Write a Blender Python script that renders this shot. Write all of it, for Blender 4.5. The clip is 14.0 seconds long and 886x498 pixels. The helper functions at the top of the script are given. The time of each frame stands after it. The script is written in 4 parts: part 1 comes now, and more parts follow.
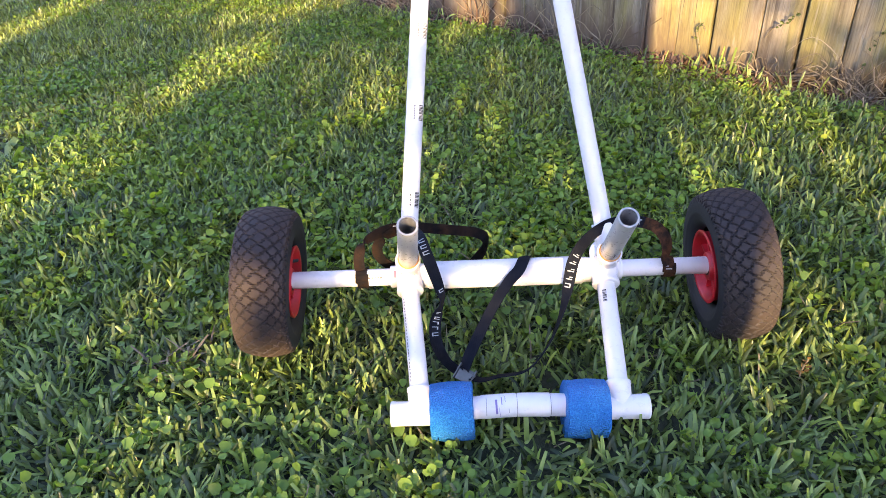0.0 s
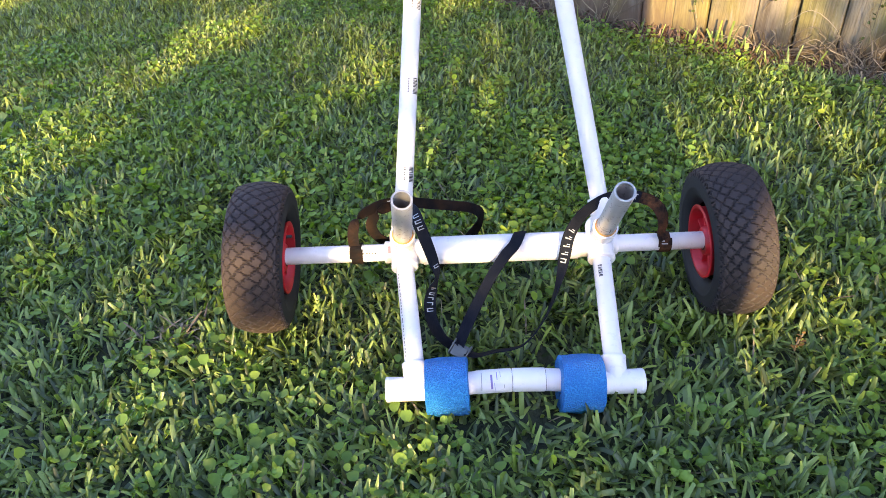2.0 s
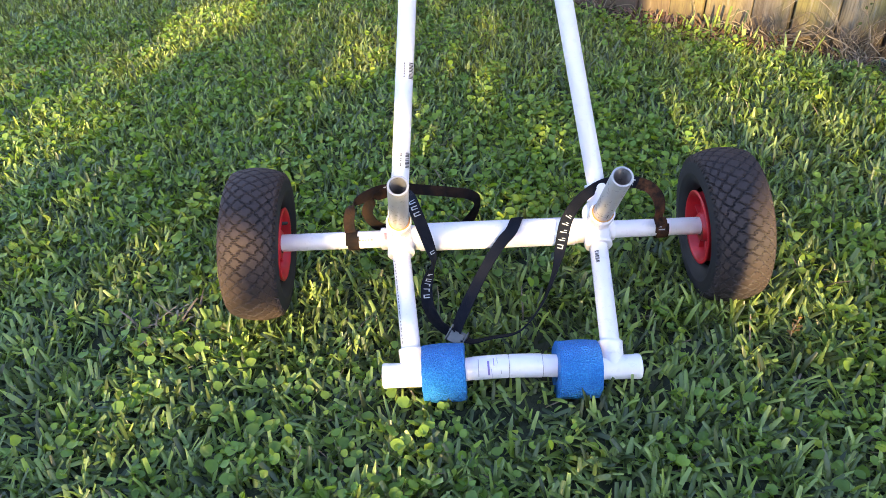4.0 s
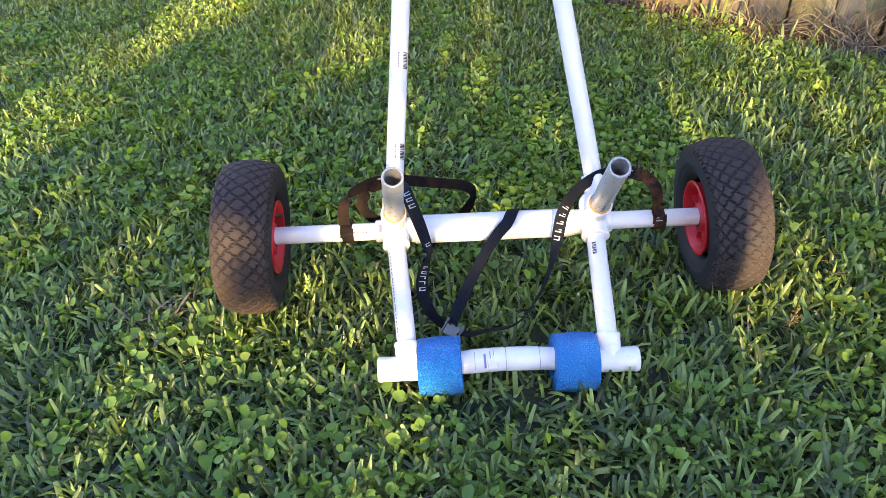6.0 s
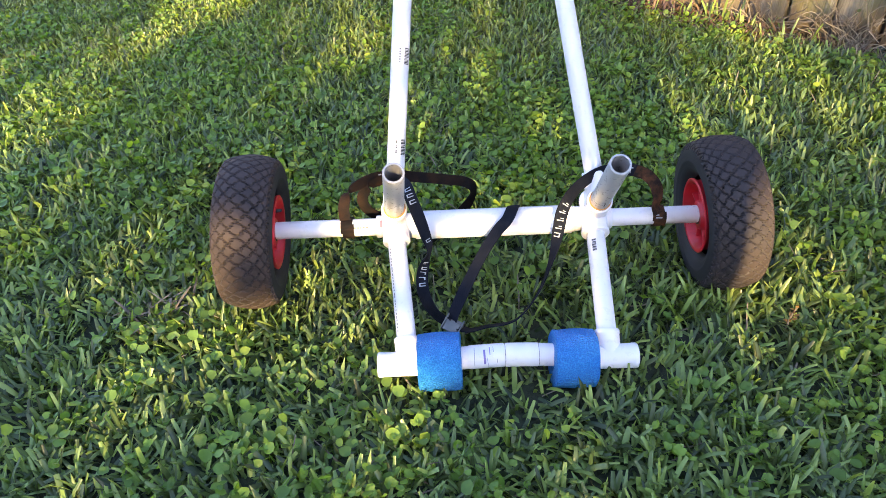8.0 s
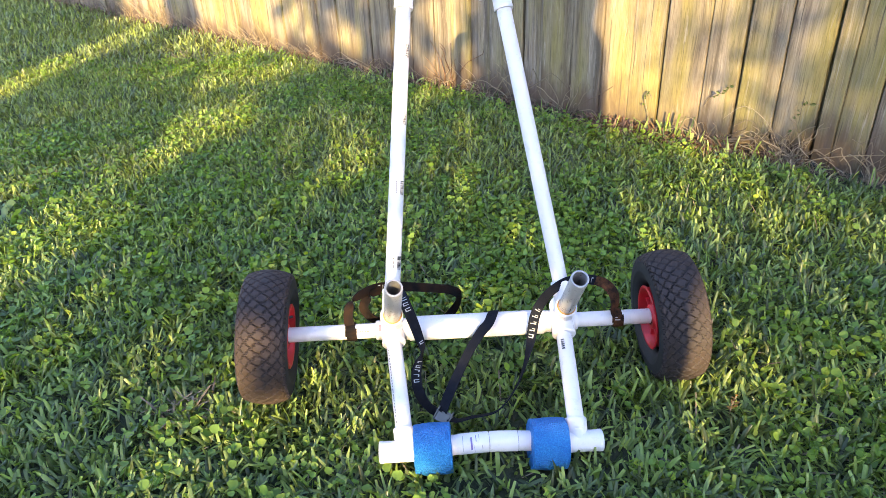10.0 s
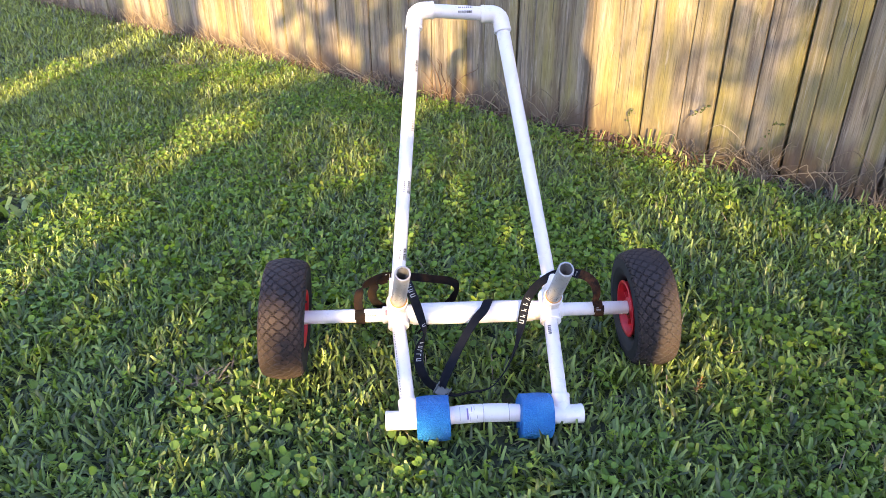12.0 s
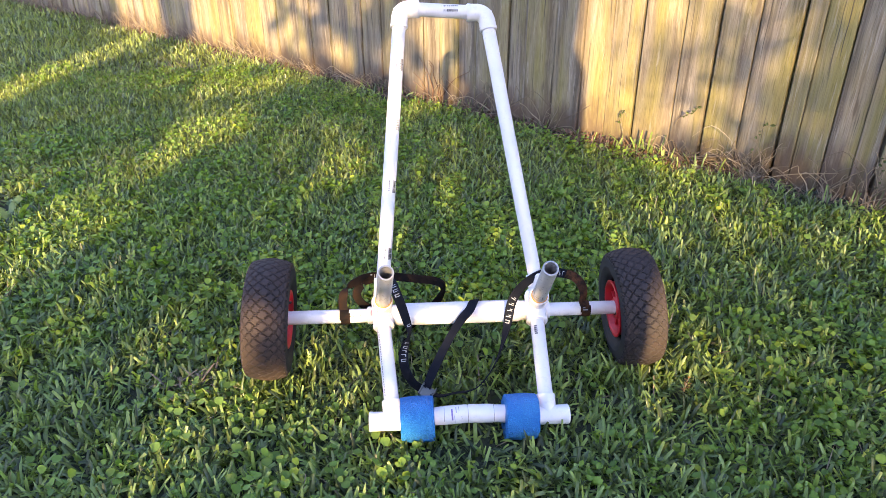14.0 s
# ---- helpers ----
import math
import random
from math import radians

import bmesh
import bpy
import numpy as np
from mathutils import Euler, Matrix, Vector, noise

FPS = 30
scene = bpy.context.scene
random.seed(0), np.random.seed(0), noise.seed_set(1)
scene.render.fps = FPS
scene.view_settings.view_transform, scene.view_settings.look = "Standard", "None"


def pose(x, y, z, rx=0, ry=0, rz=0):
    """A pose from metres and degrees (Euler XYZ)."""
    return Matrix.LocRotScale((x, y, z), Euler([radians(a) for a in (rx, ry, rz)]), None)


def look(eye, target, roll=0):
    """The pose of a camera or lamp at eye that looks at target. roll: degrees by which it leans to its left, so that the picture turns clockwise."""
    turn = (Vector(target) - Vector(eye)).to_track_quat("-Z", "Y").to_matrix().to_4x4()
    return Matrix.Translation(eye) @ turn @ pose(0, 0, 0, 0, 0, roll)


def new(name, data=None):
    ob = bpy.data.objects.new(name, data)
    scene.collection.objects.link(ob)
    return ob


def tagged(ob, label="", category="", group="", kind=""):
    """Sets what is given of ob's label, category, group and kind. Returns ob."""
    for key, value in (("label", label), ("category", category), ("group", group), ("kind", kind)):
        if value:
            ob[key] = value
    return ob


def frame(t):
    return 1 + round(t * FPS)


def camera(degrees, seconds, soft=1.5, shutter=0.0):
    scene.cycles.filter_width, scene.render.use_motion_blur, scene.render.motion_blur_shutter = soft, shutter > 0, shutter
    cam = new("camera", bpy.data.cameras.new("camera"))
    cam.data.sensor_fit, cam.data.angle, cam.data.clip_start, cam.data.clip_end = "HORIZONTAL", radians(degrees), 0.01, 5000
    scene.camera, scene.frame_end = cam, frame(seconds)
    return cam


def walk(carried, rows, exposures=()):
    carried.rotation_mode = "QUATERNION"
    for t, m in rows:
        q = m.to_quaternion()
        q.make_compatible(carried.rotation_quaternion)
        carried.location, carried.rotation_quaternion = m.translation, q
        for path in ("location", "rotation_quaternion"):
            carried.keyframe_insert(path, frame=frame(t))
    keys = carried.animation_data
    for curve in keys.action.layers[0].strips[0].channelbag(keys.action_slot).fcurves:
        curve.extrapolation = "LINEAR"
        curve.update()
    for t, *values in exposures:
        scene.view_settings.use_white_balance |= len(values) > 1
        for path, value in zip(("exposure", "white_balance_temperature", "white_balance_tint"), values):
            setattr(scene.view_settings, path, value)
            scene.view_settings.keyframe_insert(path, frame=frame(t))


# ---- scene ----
cam = camera(66.5, 14.0, soft=0.5)
PATH = [
    (0, (-0.069, -0.876, 0.722), (-0.128, 0.816, -0.342), -3.3),
    (0.5, (-0.068, -0.875, 0.719), (-0.124, 0.805, -0.363), -3.3),
    (1, (-0.069, -0.873, 0.718), (-0.122, 0.798, -0.38), -3.3),
    (1.5, (-0.072, -0.873, 0.715), (-0.119, 0.79, -0.395), -2.9),
    (2, (-0.069, -0.871, 0.715), (-0.116, 0.785, -0.406), -3.2),
    (2.5, (-0.067, -0.87, 0.712), (-0.116, 0.78, -0.418), -3.3),
    (3, (-0.069, -0.87, 0.711), (-0.114, 0.775, -0.424), -3.3),
    (5.5, (-0.07, -0.864, 0.706), (-0.099, 0.76, -0.461), -3.1),
    (6, (-0.069, -0.861, 0.704), (-0.096, 0.762, -0.465), -3.2),
    (6.5, (-0.071, -0.861, 0.706), (-0.094, 0.758, -0.468), -2.6),
    (7, (-0.069, -0.861, 0.705), (-0.094, 0.757, -0.47), -2.8),
    (7.5, (-0.07, -0.862, 0.706), (-0.094, 0.753, -0.473), -2.8),
    (8, (-0.071, -0.862, 0.706), (-0.095, 0.752, -0.474), -2.8),
    (8.5, (-0.076, -0.867, 0.721), (-0.078, 0.813, -0.364), -1.6),
    (9, (-0.079, -0.896, 0.752), (-0.068, 0.837, -0.247), -1.1),
    (9.2, (-0.076, -0.914, 0.77), (-0.061, 0.826, -0.216), -1.5),
    (11.5, (-0.112, -1.115, 0.855), (-0.039, 0.652, -0.079), -1.9),
    (12, (-0.118, -1.13, 0.858), (-0.032, 0.641, -0.068), -0.3),
    (12.5, (-0.112, -1.12, 0.847), (-0.003, 0.651, -0.075), 0.6),
    (13, (-0.102, -1.121, 0.849), (0.008, 0.648, -0.077), 0.9),
    (13.5, (-0.097, -1.122, 0.843), (0.006, 0.651, -0.076), 0.1),
    (14, (-0.094, -1.127, 0.845), (-0.001, 0.65, -0.069), -0.3),
]
LIGHTNESS = [(0, 2.78, 6350, 30), (3, 2.82, 6350, 24), (6.5, 2.86, 6350, 25), (8, 2.88, 6350, 24), (9.2, 2.92, 6350, 20), (11.5, 2.80, 6350, 28), (14, 2.76, 6350, 30)]
walk(cam, [(t, look(*row)) for t, *row in PATH], LIGHTNESS)

# ---- light ----
SUN_AZ, SUN_EL = radians(6.5), radians(14.0)
E1 = Vector((math.cos(SUN_AZ), -math.sin(SUN_AZ), 0))     # across the light
E2 = Vector((math.sin(SUN_AZ), math.cos(SUN_AZ), 0))      # along the light
world = bpy.data.worlds.new("sky")
scene.world = world
world.use_nodes = True
wn = world.node_tree
sky = wn.nodes.new("ShaderNodeTexSky")
sky.sky_type = "NISHITA"
sky.sun_disc = False
sky.ozone_density = 2.0
sky.sun_elevation, sky.sun_rotation = SUN_EL, math.pi + SUN_AZ
wn.links.new(sky.outputs[0], wn.nodes["Background"].inputs[0])
wn.nodes["Background"].inputs[1].default_value = 0.15
sun_data = bpy.data.lights.new("sun", "SUN")
sun_data.energy, sun_data.angle, sun_data.color = 3.3, radians(0.45), (1.0, 0.765, 0.30)
sun = new("sun", sun_data)
sun.matrix_world = look((0, 0, 0), E2 * math.cos(SUN_EL) - Vector((0, 0, math.sin(SUN_EL))))


# ---- materials ----
def material(name, base, rough=0.5, **more):
    """Principled material; returns (material, tree, shader)."""
    m = bpy.data.materials.new(name)
    m.use_nodes = True
    tree = m.node_tree
    b = tree.nodes["Principled BSDF"]
    b.inputs["Base Color"].default_value = (*base, 1)
    b.inputs["Roughness"].default_value = rough
    for key, value in more.items():
        b.inputs[key.replace("_", " ")].default_value = value
    return m, tree, b


def node(tree, kind, **values):
    n = tree.nodes.new(kind)
    for key, value in values.items():
        n.inputs[key.replace("_", " ")].default_value = value
    return n


def coords(tree, scale=(1, 1, 1), kind="Object"):
    tc = tree.nodes.new("ShaderNodeTexCoord")
    mp = node(tree, "ShaderNodeMapping", Scale=scale)
    tree.links.new(tc.outputs[kind], mp.inputs[0])
    return mp.outputs[0]


def noise_of(tree, vec, scale, detail=4.0, rough=0.55):
    n = node(tree, "ShaderNodeTexNoise", Scale=scale, Detail=detail, Roughness=rough)
    tree.links.new(vec, n.inputs["Vector"])
    return n.outputs["Fac"]


def ramp(tree, fac, stops):
    r = tree.nodes.new("ShaderNodeValToRGB")
    while len(r.color_ramp.elements) < len(stops):
        r.color_ramp.elements.new(0.5)
    for e, (p, c) in zip(r.color_ramp.elements, stops):
        e.position, e.color = p, (*c, 1)
    tree.links.new(fac, r.inputs[0])
    return r.outputs[0]


def mixed(tree, fac, a, b, mode="MIX"):
    n = tree.nodes.new("ShaderNodeMix")
    n.data_type, n.blend_type = "RGBA", mode
    for slot, value in ((0, fac), (6, a), (7, b)):
        if hasattr(value, "links"):
            tree.links.new(value, n.inputs[slot])
        else:
            n.inputs[slot].default_value = value if slot == 0 else (*value, 1)
    return n.outputs[2]


def bumped(tree, shader, fac, strength=0.3, distance=0.002):
    n = node(tree, "ShaderNodeBump", Strength=strength, Distance=distance)
    tree.links.new(fac, n.inputs["Height"])
    tree.links.new(n.outputs[0], shader.inputs["Normal"])


def math_node(tree, op, a, b=0.0):
    n = tree.nodes.new("ShaderNodeMath")
    n.operation = op
    for i, value in enumerate((a, b)):
        if hasattr(value, "links"):
            tree.links.new(value, n.inputs[i])
        else:
            n.inputs[i].default_value = value
    return n.outputs[0]


def mat_pvc(name, tint):
    m, tr, b = material(name, tint, 0.32)
    v = coords(tr)
    grime = noise_of(tr, v, 14.0, 6.0, 0.65)
    fine = noise_of(tr, v, 160.0, 3.0)
    col = mixed(tr, ramp(tr, grime, [(0.50, (0, 0, 0)), (0.78, (0.35, 0.35, 0.35))]), tint, (0.58, 0.54, 0.46))
    tr.links.new(col, b.inputs["Base Color"])
    tr.links.new(ramp(tr, fine, [(0.3, (0.24, 0.24, 0.24)), (0.7, (0.42, 0.42, 0.42))]), b.inputs["Roughness"])
    bumped(tr, b, fine, 0.08, 0.0006)
    return m


def mat_rubber():
    m, tr, b = material("tyre_rubber", (0.03, 0.03, 0.034), 0.75)
    v = coords(tr)
    big = noise_of(tr, v, 9.0, 5.0, 0.6)
    fine = noise_of(tr, v, 230.0, 4.0, 0.7)
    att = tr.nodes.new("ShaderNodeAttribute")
    att.attribute_name = "dust_groove_shade"                    # brown dust on the block tops, shade painted dark into the grooves
    dust_groove_shade = math_node(tr, "MULTIPLY", ramp(tr, big, [(0.30, (0.5, 0.5, 0.5)), (0.62, (1, 1, 1))]), att.outputs["Fac"])
    dust_groove_shade = math_node(tr, "MULTIPLY", dust_groove_shade, math_node(tr, "ADD", math_node(tr, "MULTIPLY", fine, 0.9), 0.40))
    col = mixed(tr, dust_groove_shade, (0.0085, 0.0085, 0.0125), (0.042, 0.0220, 0.0165))
    tr.links.new(col, b.inputs["Base Color"])
    bumped(tr, b, fine, 0.25, 0.0008)
    return m


def mat_rim():
    m, tr, b = material("red_plastic", (0.50, 0.012, 0.022), 0.38)
    v = coords(tr)
    n = noise_of(tr, v, 30.0, 5.0, 0.65)
    tr.links.new(ramp(tr, n, [(0.35, (0.38, 0.008, 0.016)), (0.7, (0.60, 0.02, 0.03))]), b.inputs["Base Color"])
    tr.links.new(ramp(tr, n, [(0.3, (0.3, 0.3, 0.3)), (0.7, (0.55, 0.55, 0.55))]), b.inputs["Roughness"])
    return m


def mat_foam():
    m, tr, b = material("blue_foam", (0.02, 0.22, 0.62), 0.45)
    v = coords(tr)
    vor = node(tr, "ShaderNodeTexVoronoi", Scale=520.0)
    tr.links.new(v, vor.inputs["Vector"])
    n = noise_of(tr, v, 140.0, 4.0, 0.7)
    fac = math_node(tr, "ADD", math_node(tr, "MULTIPLY", vor.outputs["Distance"], 0.9), math_node(tr, "MULTIPLY", n, 0.5))
    tr.links.new(ramp(tr, fac, [(0.12, (0.0025, 0.085, 0.36)), (0.30, (0.0035, 0.125, 0.46)), (0.65, (0.005, 0.148, 0.50)), (0.90, (0.018, 0.215, 0.58))]), b.inputs["Base Color"])
    bumped(tr, b, fac, 1.0, 0.003)
    return m


def mat_webbing(name, base, worn):
    m, tr, b = material(name, base, 0.7)
    b.inputs["Specular IOR Level"].default_value = 0.12
    v = coords(tr, kind="UV")
    wave = node(tr, "ShaderNodeTexWave", Scale=1.0, Distortion=0.6, Detail=1.0)
    wave.bands_direction = "X"
    mp = node(tr, "ShaderNodeMapping", Scale=(260.0, 3.0, 1.0))
    tr.links.new(v, mp.inputs[0])
    tr.links.new(mp.outputs[0], wave.inputs["Vector"])
    n = noise_of(tr, coords(tr), 45.0, 5.0, 0.65)
    tr.links.new(mixed(tr, ramp(tr, n, [(0.42, (0, 0, 0)), (0.68, (1, 1, 1))]), base, worn), b.inputs["Base Color"])
    bumped(tr, b, wave.outputs["Fac"], 0.5, 0.0008)
    return m


def mat_plain(name, base, rough, **more):
    m, tr, b = material(name, base, rough, **more)
    n = noise_of(tr, coords(tr), 90.0, 4.0, 0.6)
    tr.links.new(mixed(tr, n, tuple(0.8 * c for c in base), tuple(min(1, 1.2 * c) for c in base)), b.inputs["Base Color"])
    return m


def mat_leaf(name, stops, thin=0.32, gloss=0.34, patch=None, single=False, shine=0.5):
    """Leaf tissue: each leaf its own tone, light passes through it."""
    m, tr, b = material(name, (0.06, 0.12, 0.02), gloss)
    b.inputs["Specular IOR Level"].default_value = shine
    if single:                                     # a leaf that is an object of its own
        own = tr.nodes.new("ShaderNodeObjectInfo").outputs["Random"]
    else:
        own = tr.nodes.new("ShaderNodeNewGeometry").outputs["Random Per Island"]
    col = ramp(tr, own, stops)
    big = noise_of(tr, coords(tr), 2.6, 4.0, 0.6)
    col = mixed(tr, ramp(tr, big, [(0.36, (0, 0, 0)), (0.66, (1, 1, 1))]), col, mixed(tr, 1.0, col, patch or (1.25, 1.12, 0.75), "MULTIPLY"))
    vein = noise_of(tr, coords(tr), 220.0, 3.0)
    col = mixed(tr, 0.35, col, mixed(tr, vein, (0.55, 0.55, 0.5), (1.25, 1.25, 1.1)), "MULTIPLY")
    tr.links.new(col, b.inputs["Base Color"])
    glow = tr.nodes.new("ShaderNodeBsdfTranslucent")
    tr.links.new(mixed(tr, 1.0, col, (1.45, 1.55, 0.28), "MULTIPLY"), glow.inputs[0])
    mx = tr.nodes.new("ShaderNodeMixShader")
    mx.inputs[0].default_value = thin
    tr.links.new(b.outputs[0], mx.inputs[1])
    tr.links.new(glow.outputs[0], mx.inputs[2])
    tr.links.new(mx.outputs[0], tr.nodes["Material Output"].inputs[0])
    return m


def mat_ground():
    m, tr, b = material("soil_and_thatch", (0.05, 0.05, 0.02), 0.95)
    v = coords(tr)
    a = noise_of(tr, v, 3.0, 6.0, 0.65)
    c = noise_of(tr, v, 70.0, 5.0, 0.7)
    col = mixed(tr, ramp(tr, c, [(0.35, (0, 0, 0)), (0.7, (1, 1, 1))]), (0.008, 0.014, 0.006), (0.034, 0.044, 0.018))
    col = mixed(tr, ramp(tr, a, [(0.50, (0, 0, 0)), (0.75, (0.6, 0.6, 0.6))]), col, (0.070, 0.062, 0.032))
    tr.links.new(col, b.inputs["Base Color"])
    bumped(tr, b, c, 0.8, 0.01)
    return m


def mat_fence():
    m, tr, b = material("weathered_boards", (0.3, 0.25, 0.17), 0.85)
    info = tr.nodes.new("ShaderNodeObjectInfo")
    tc = tr.nodes.new("ShaderNodeTexCoord")
    off = tr.nodes.new("ShaderNodeVectorMath")
    off.operation = "MULTIPLY_ADD"
    cmb = tr.nodes.new("ShaderNodeCombineXYZ")
    for i in range(3):
        tr.links.new(info.outputs["Random"], cmb.inputs[i])
    off.inputs[1].default_value = (37.0, 11.0, 23.0)
    tr.links.new(cmb.outputs[0], off.inputs[0])
    tr.links.new(tc.outputs["Object"], off.inputs[2])

    # the grain wanders sideways along the board
    low = node(tr, "ShaderNodeMapping", Scale=(6.0, 6.0, 3.0))
    tr.links.new(off.outputs[0], low.inputs[0])
    wander = math_node(tr, "MULTIPLY", math_node(tr, "SUBTRACT", noise_of(tr, low.outputs[0], 1.0, 3.0, 0.55), 0.5), 0.028)
    side = tr.nodes.new("ShaderNodeCombineXYZ")
    tr.links.new(wander, side.inputs[0])
    wavy = tr.nodes.new("ShaderNodeVectorMath")
    tr.links.new(off.outputs[0], wavy.inputs[0])
    tr.links.new(side.outputs[0], wavy.inputs[1])

    def scaled(s):
        mp = node(tr, "ShaderNodeMapping", Scale=s)
        tr.links.new(wavy.outputs[0], mp.inputs[0])
        return mp.outputs[0]
    grain = noise_of(tr, scaled((34.0, 34.0, 1.8)), 1.0, 7.0, 0.68)
    broad = noise_of(tr, scaled((16.0, 16.0, 0.9)), 1.0, 4.0, 0.6)
    stain = noise_of(tr, scaled((5.0, 5.0, 2.4)), 1.0, 5.0, 0.65)
    fine = noise_of(tr, scaled((260.0, 260.0, 14.0)), 1.0, 4.0, 0.7)
    tone = ramp(tr, info.outputs["Random"], [(0.0, (0.176, 0.152, 0.122)), (0.25, (0.232, 0.192, 0.132)), (0.5, (0.168, 0.153, 0.138)), (0.75, (0.220, 0.198, 0.170)), (1.0, (0.244, 0.198, 0.118))])
    col = mixed(tr, ramp(tr, broad, [(0.35, (0, 0, 0)), (0.65, (1, 1, 1))]), tone, (0.192, 0.166, 0.140))
    col = mixed(tr, ramp(tr, grain, [(0.40, (1, 1, 1)), (0.52, (0, 0, 0))]), col, mixed(tr, 1.0, col, (0.58, 0.55, 0.53), "MULTIPLY"))
    col = mixed(tr, ramp(tr, stain, [(0.48, (0, 0, 0)), (0.70, (0.55, 0.55, 0.55))]), col, (0.190, 0.152, 0.070))
    rings = node(tr, "ShaderNodeTexWave", Scale=1.0, Distortion=4.5, Detail=3.0)
    rings.inputs["Detail Scale"].default_value = 1.4
    rings.bands_direction = "X"
    tr.links.new(scaled((2.6, 2.6, 0.20)), rings.inputs["Vector"])
    col = mixed(tr, 1.0, col, ramp(tr, rings.outputs["Fac"], [(0.05, (0.74, 0.71, 0.68)), (0.40, (1.0, 1.0, 1.0)), (0.9, (1.10, 1.07, 1.03))]), "MULTIPLY")
    moss = noise_of(tr, scaled((5.0, 5.0, 0.8)), 1.0, 4.0, 0.6)
    col = mixed(tr, ramp(tr, moss, [(0.48, (0, 0, 0)), (0.64, (0.82, 0.82, 0.82))]), col, (0.222, 0.190, 0.058))
    col = mixed(tr, 1.0, col, ramp(tr, fine, [(0.36, (0.70, 0.68, 0.66)), (0.50, (1.0, 1.0, 1.0)), (0.66, (1.16, 1.15, 1.13))]), "MULTIPLY")
    crack = noise_of(tr, scaled((90.0, 90.0, 2.2)), 1.0, 3.0, 0.5)
    col = mixed(tr, ramp(tr, crack, [(0.30, (0.85, 0.85, 0.85)), (0.37, (0, 0, 0))]), col, (0.05, 0.040, 0.032))
    knots = node(tr, "ShaderNodeTexVoronoi", Scale=1.0)
    tr.links.new(scaled((11.0, 11.0, 3.2)), knots.inputs["Vector"])
    col = mixed(tr, ramp(tr, knots.outputs["Distance"], [(0.06, (0.8, 0.8, 0.8)), (0.13, (0, 0, 0))]), col, (0.10, 0.075, 0.05))
    pale = noise_of(tr, scaled((46.0, 46.0, 5.0)), 1.0, 5.0, 0.75)
    col = mixed(tr, ramp(tr, pale, [(0.56, (0, 0, 0)), (0.70, (0.65, 0.65, 0.65))]), col, (0.36, 0.315, 0.26))
    # soil splash on the lowest hand's width
    sep = tr.nodes.new("ShaderNodeSeparateXYZ")
    tr.links.new(tc.outputs["Object"], sep.inputs[0])
    low = math_node(tr, "ADD", sep.outputs[2], math_node(tr, "MULTIPLY", math_node(tr, "SUBTRACT", stain, 0.5), 0.5))
    col = mixed(tr, ramp(tr, low, [(0.03, (0.85, 0.85, 0.85)), (0.15, (0, 0, 0))]), col, (0.085, 0.055, 0.036))
    tr.links.new(col, b.inputs["Base Color"])
    bumped(tr, b, math_node(tr, "ADD", grain, math_node(tr, "MULTIPLY", fine, 0.4)), 0.75, 0.004)
    return m


def mat_bark():
    m, tr, b = material("bark", (0.12, 0.09, 0.065), 0.9)
    n = noise_of(tr, coords(tr, (18, 18, 3)), 1.0, 6.0, 0.7)
    tr.links.new(ramp(tr, n, [(0.35, (0.05, 0.038, 0.028)), (0.65, (0.2, 0.16, 0.12))]), b.inputs["Base Color"])
    bumped(tr, b, n, 1.0, 0.03)
    return m


PVC = mat_pvc("white_pvc", (0.745, 0.71, 0.74))
PVC_FIT = mat_pvc("white_pvc_fitting", (0.76, 0.73, 0.755))
PVC_GREY = mat_pvc("grey_pipe", (0.36, 0.35, 0.36))
RUBBER, RIM, FOAM = mat_rubber(), mat_rim(), mat_foam()
WEB_BLACK = mat_webbing("black_webbing", (0.0045, 0.006, 0.012), (0.010, 0.011, 0.017))
WEB_BROWN = mat_webbing("muddy_webbing", (0.005, 0.004, 0.005), (0.020, 0.0095, 0.0062))
# muddy webbing, its orange tone painted brighter to stand in for warm sunlight
WEB_SUNLIT_MUD = mat_webbing("sunlit_muddy_webbing", (0.016, 0.009, 0.007), (0.13, 0.050, 0.020))
INK = mat_plain("black_ink", (0.02, 0.02, 0.025), 0.5)
PURPLE = mat_plain("purple_primer", (0.22, 0.17, 0.42), 0.5)
PRINT = mat_plain("white_print", (0.33, 0.34, 0.37), 0.7)
GREY_INK = mat_plain("grey_ink", (0.22, 0.22, 0.24), 0.6)
LABEL_RED = mat_plain("red_label_print", (0.55, 0.2, 0.25), 0.6)
GLUE = mat_plain("pipe_cement", (0.42, 0.20, 0.055), 0.35)
STEEL = mat_plain("worn_steel", (0.17, 0.165, 0.155), 0.5, Metallic=0.9)
GRIME = mat_plain("dark_hub", (0.03, 0.03, 0.03), 0.7)
GRASS = mat_leaf("grass_blade", [(0.0, (0.032, 0.050, 0.022)), (0.25, (0.085, 0.120, 0.051)), (0.58, (0.156, 0.222, 0.078)), (0.85, (0.236, 0.338, 0.106)), (1.0, (0.33, 0.40, 0.125))], patch=(1.15, 1.1, 0.85))
# slightly lighter and redder blades for the middle and far lawn
GRASS_BACK = mat_leaf("back_grass_blade", [(0.0, (0.040, 0.056, 0.028)), (0.25, (0.103, 0.132, 0.062)), (0.58, (0.172, 0.230, 0.088)), (0.85, (0.244, 0.332, 0.110)), (1.0, (0.32, 0.38, 0.125))], patch=(1.2, 1.08, 0.85))
SPRIG = mat_leaf("sprig_leaf", [(0.0, (0.035, 0.055, 0.018)), (1.0, (0.085, 0.11, 0.035))], 0.3, 0.5)
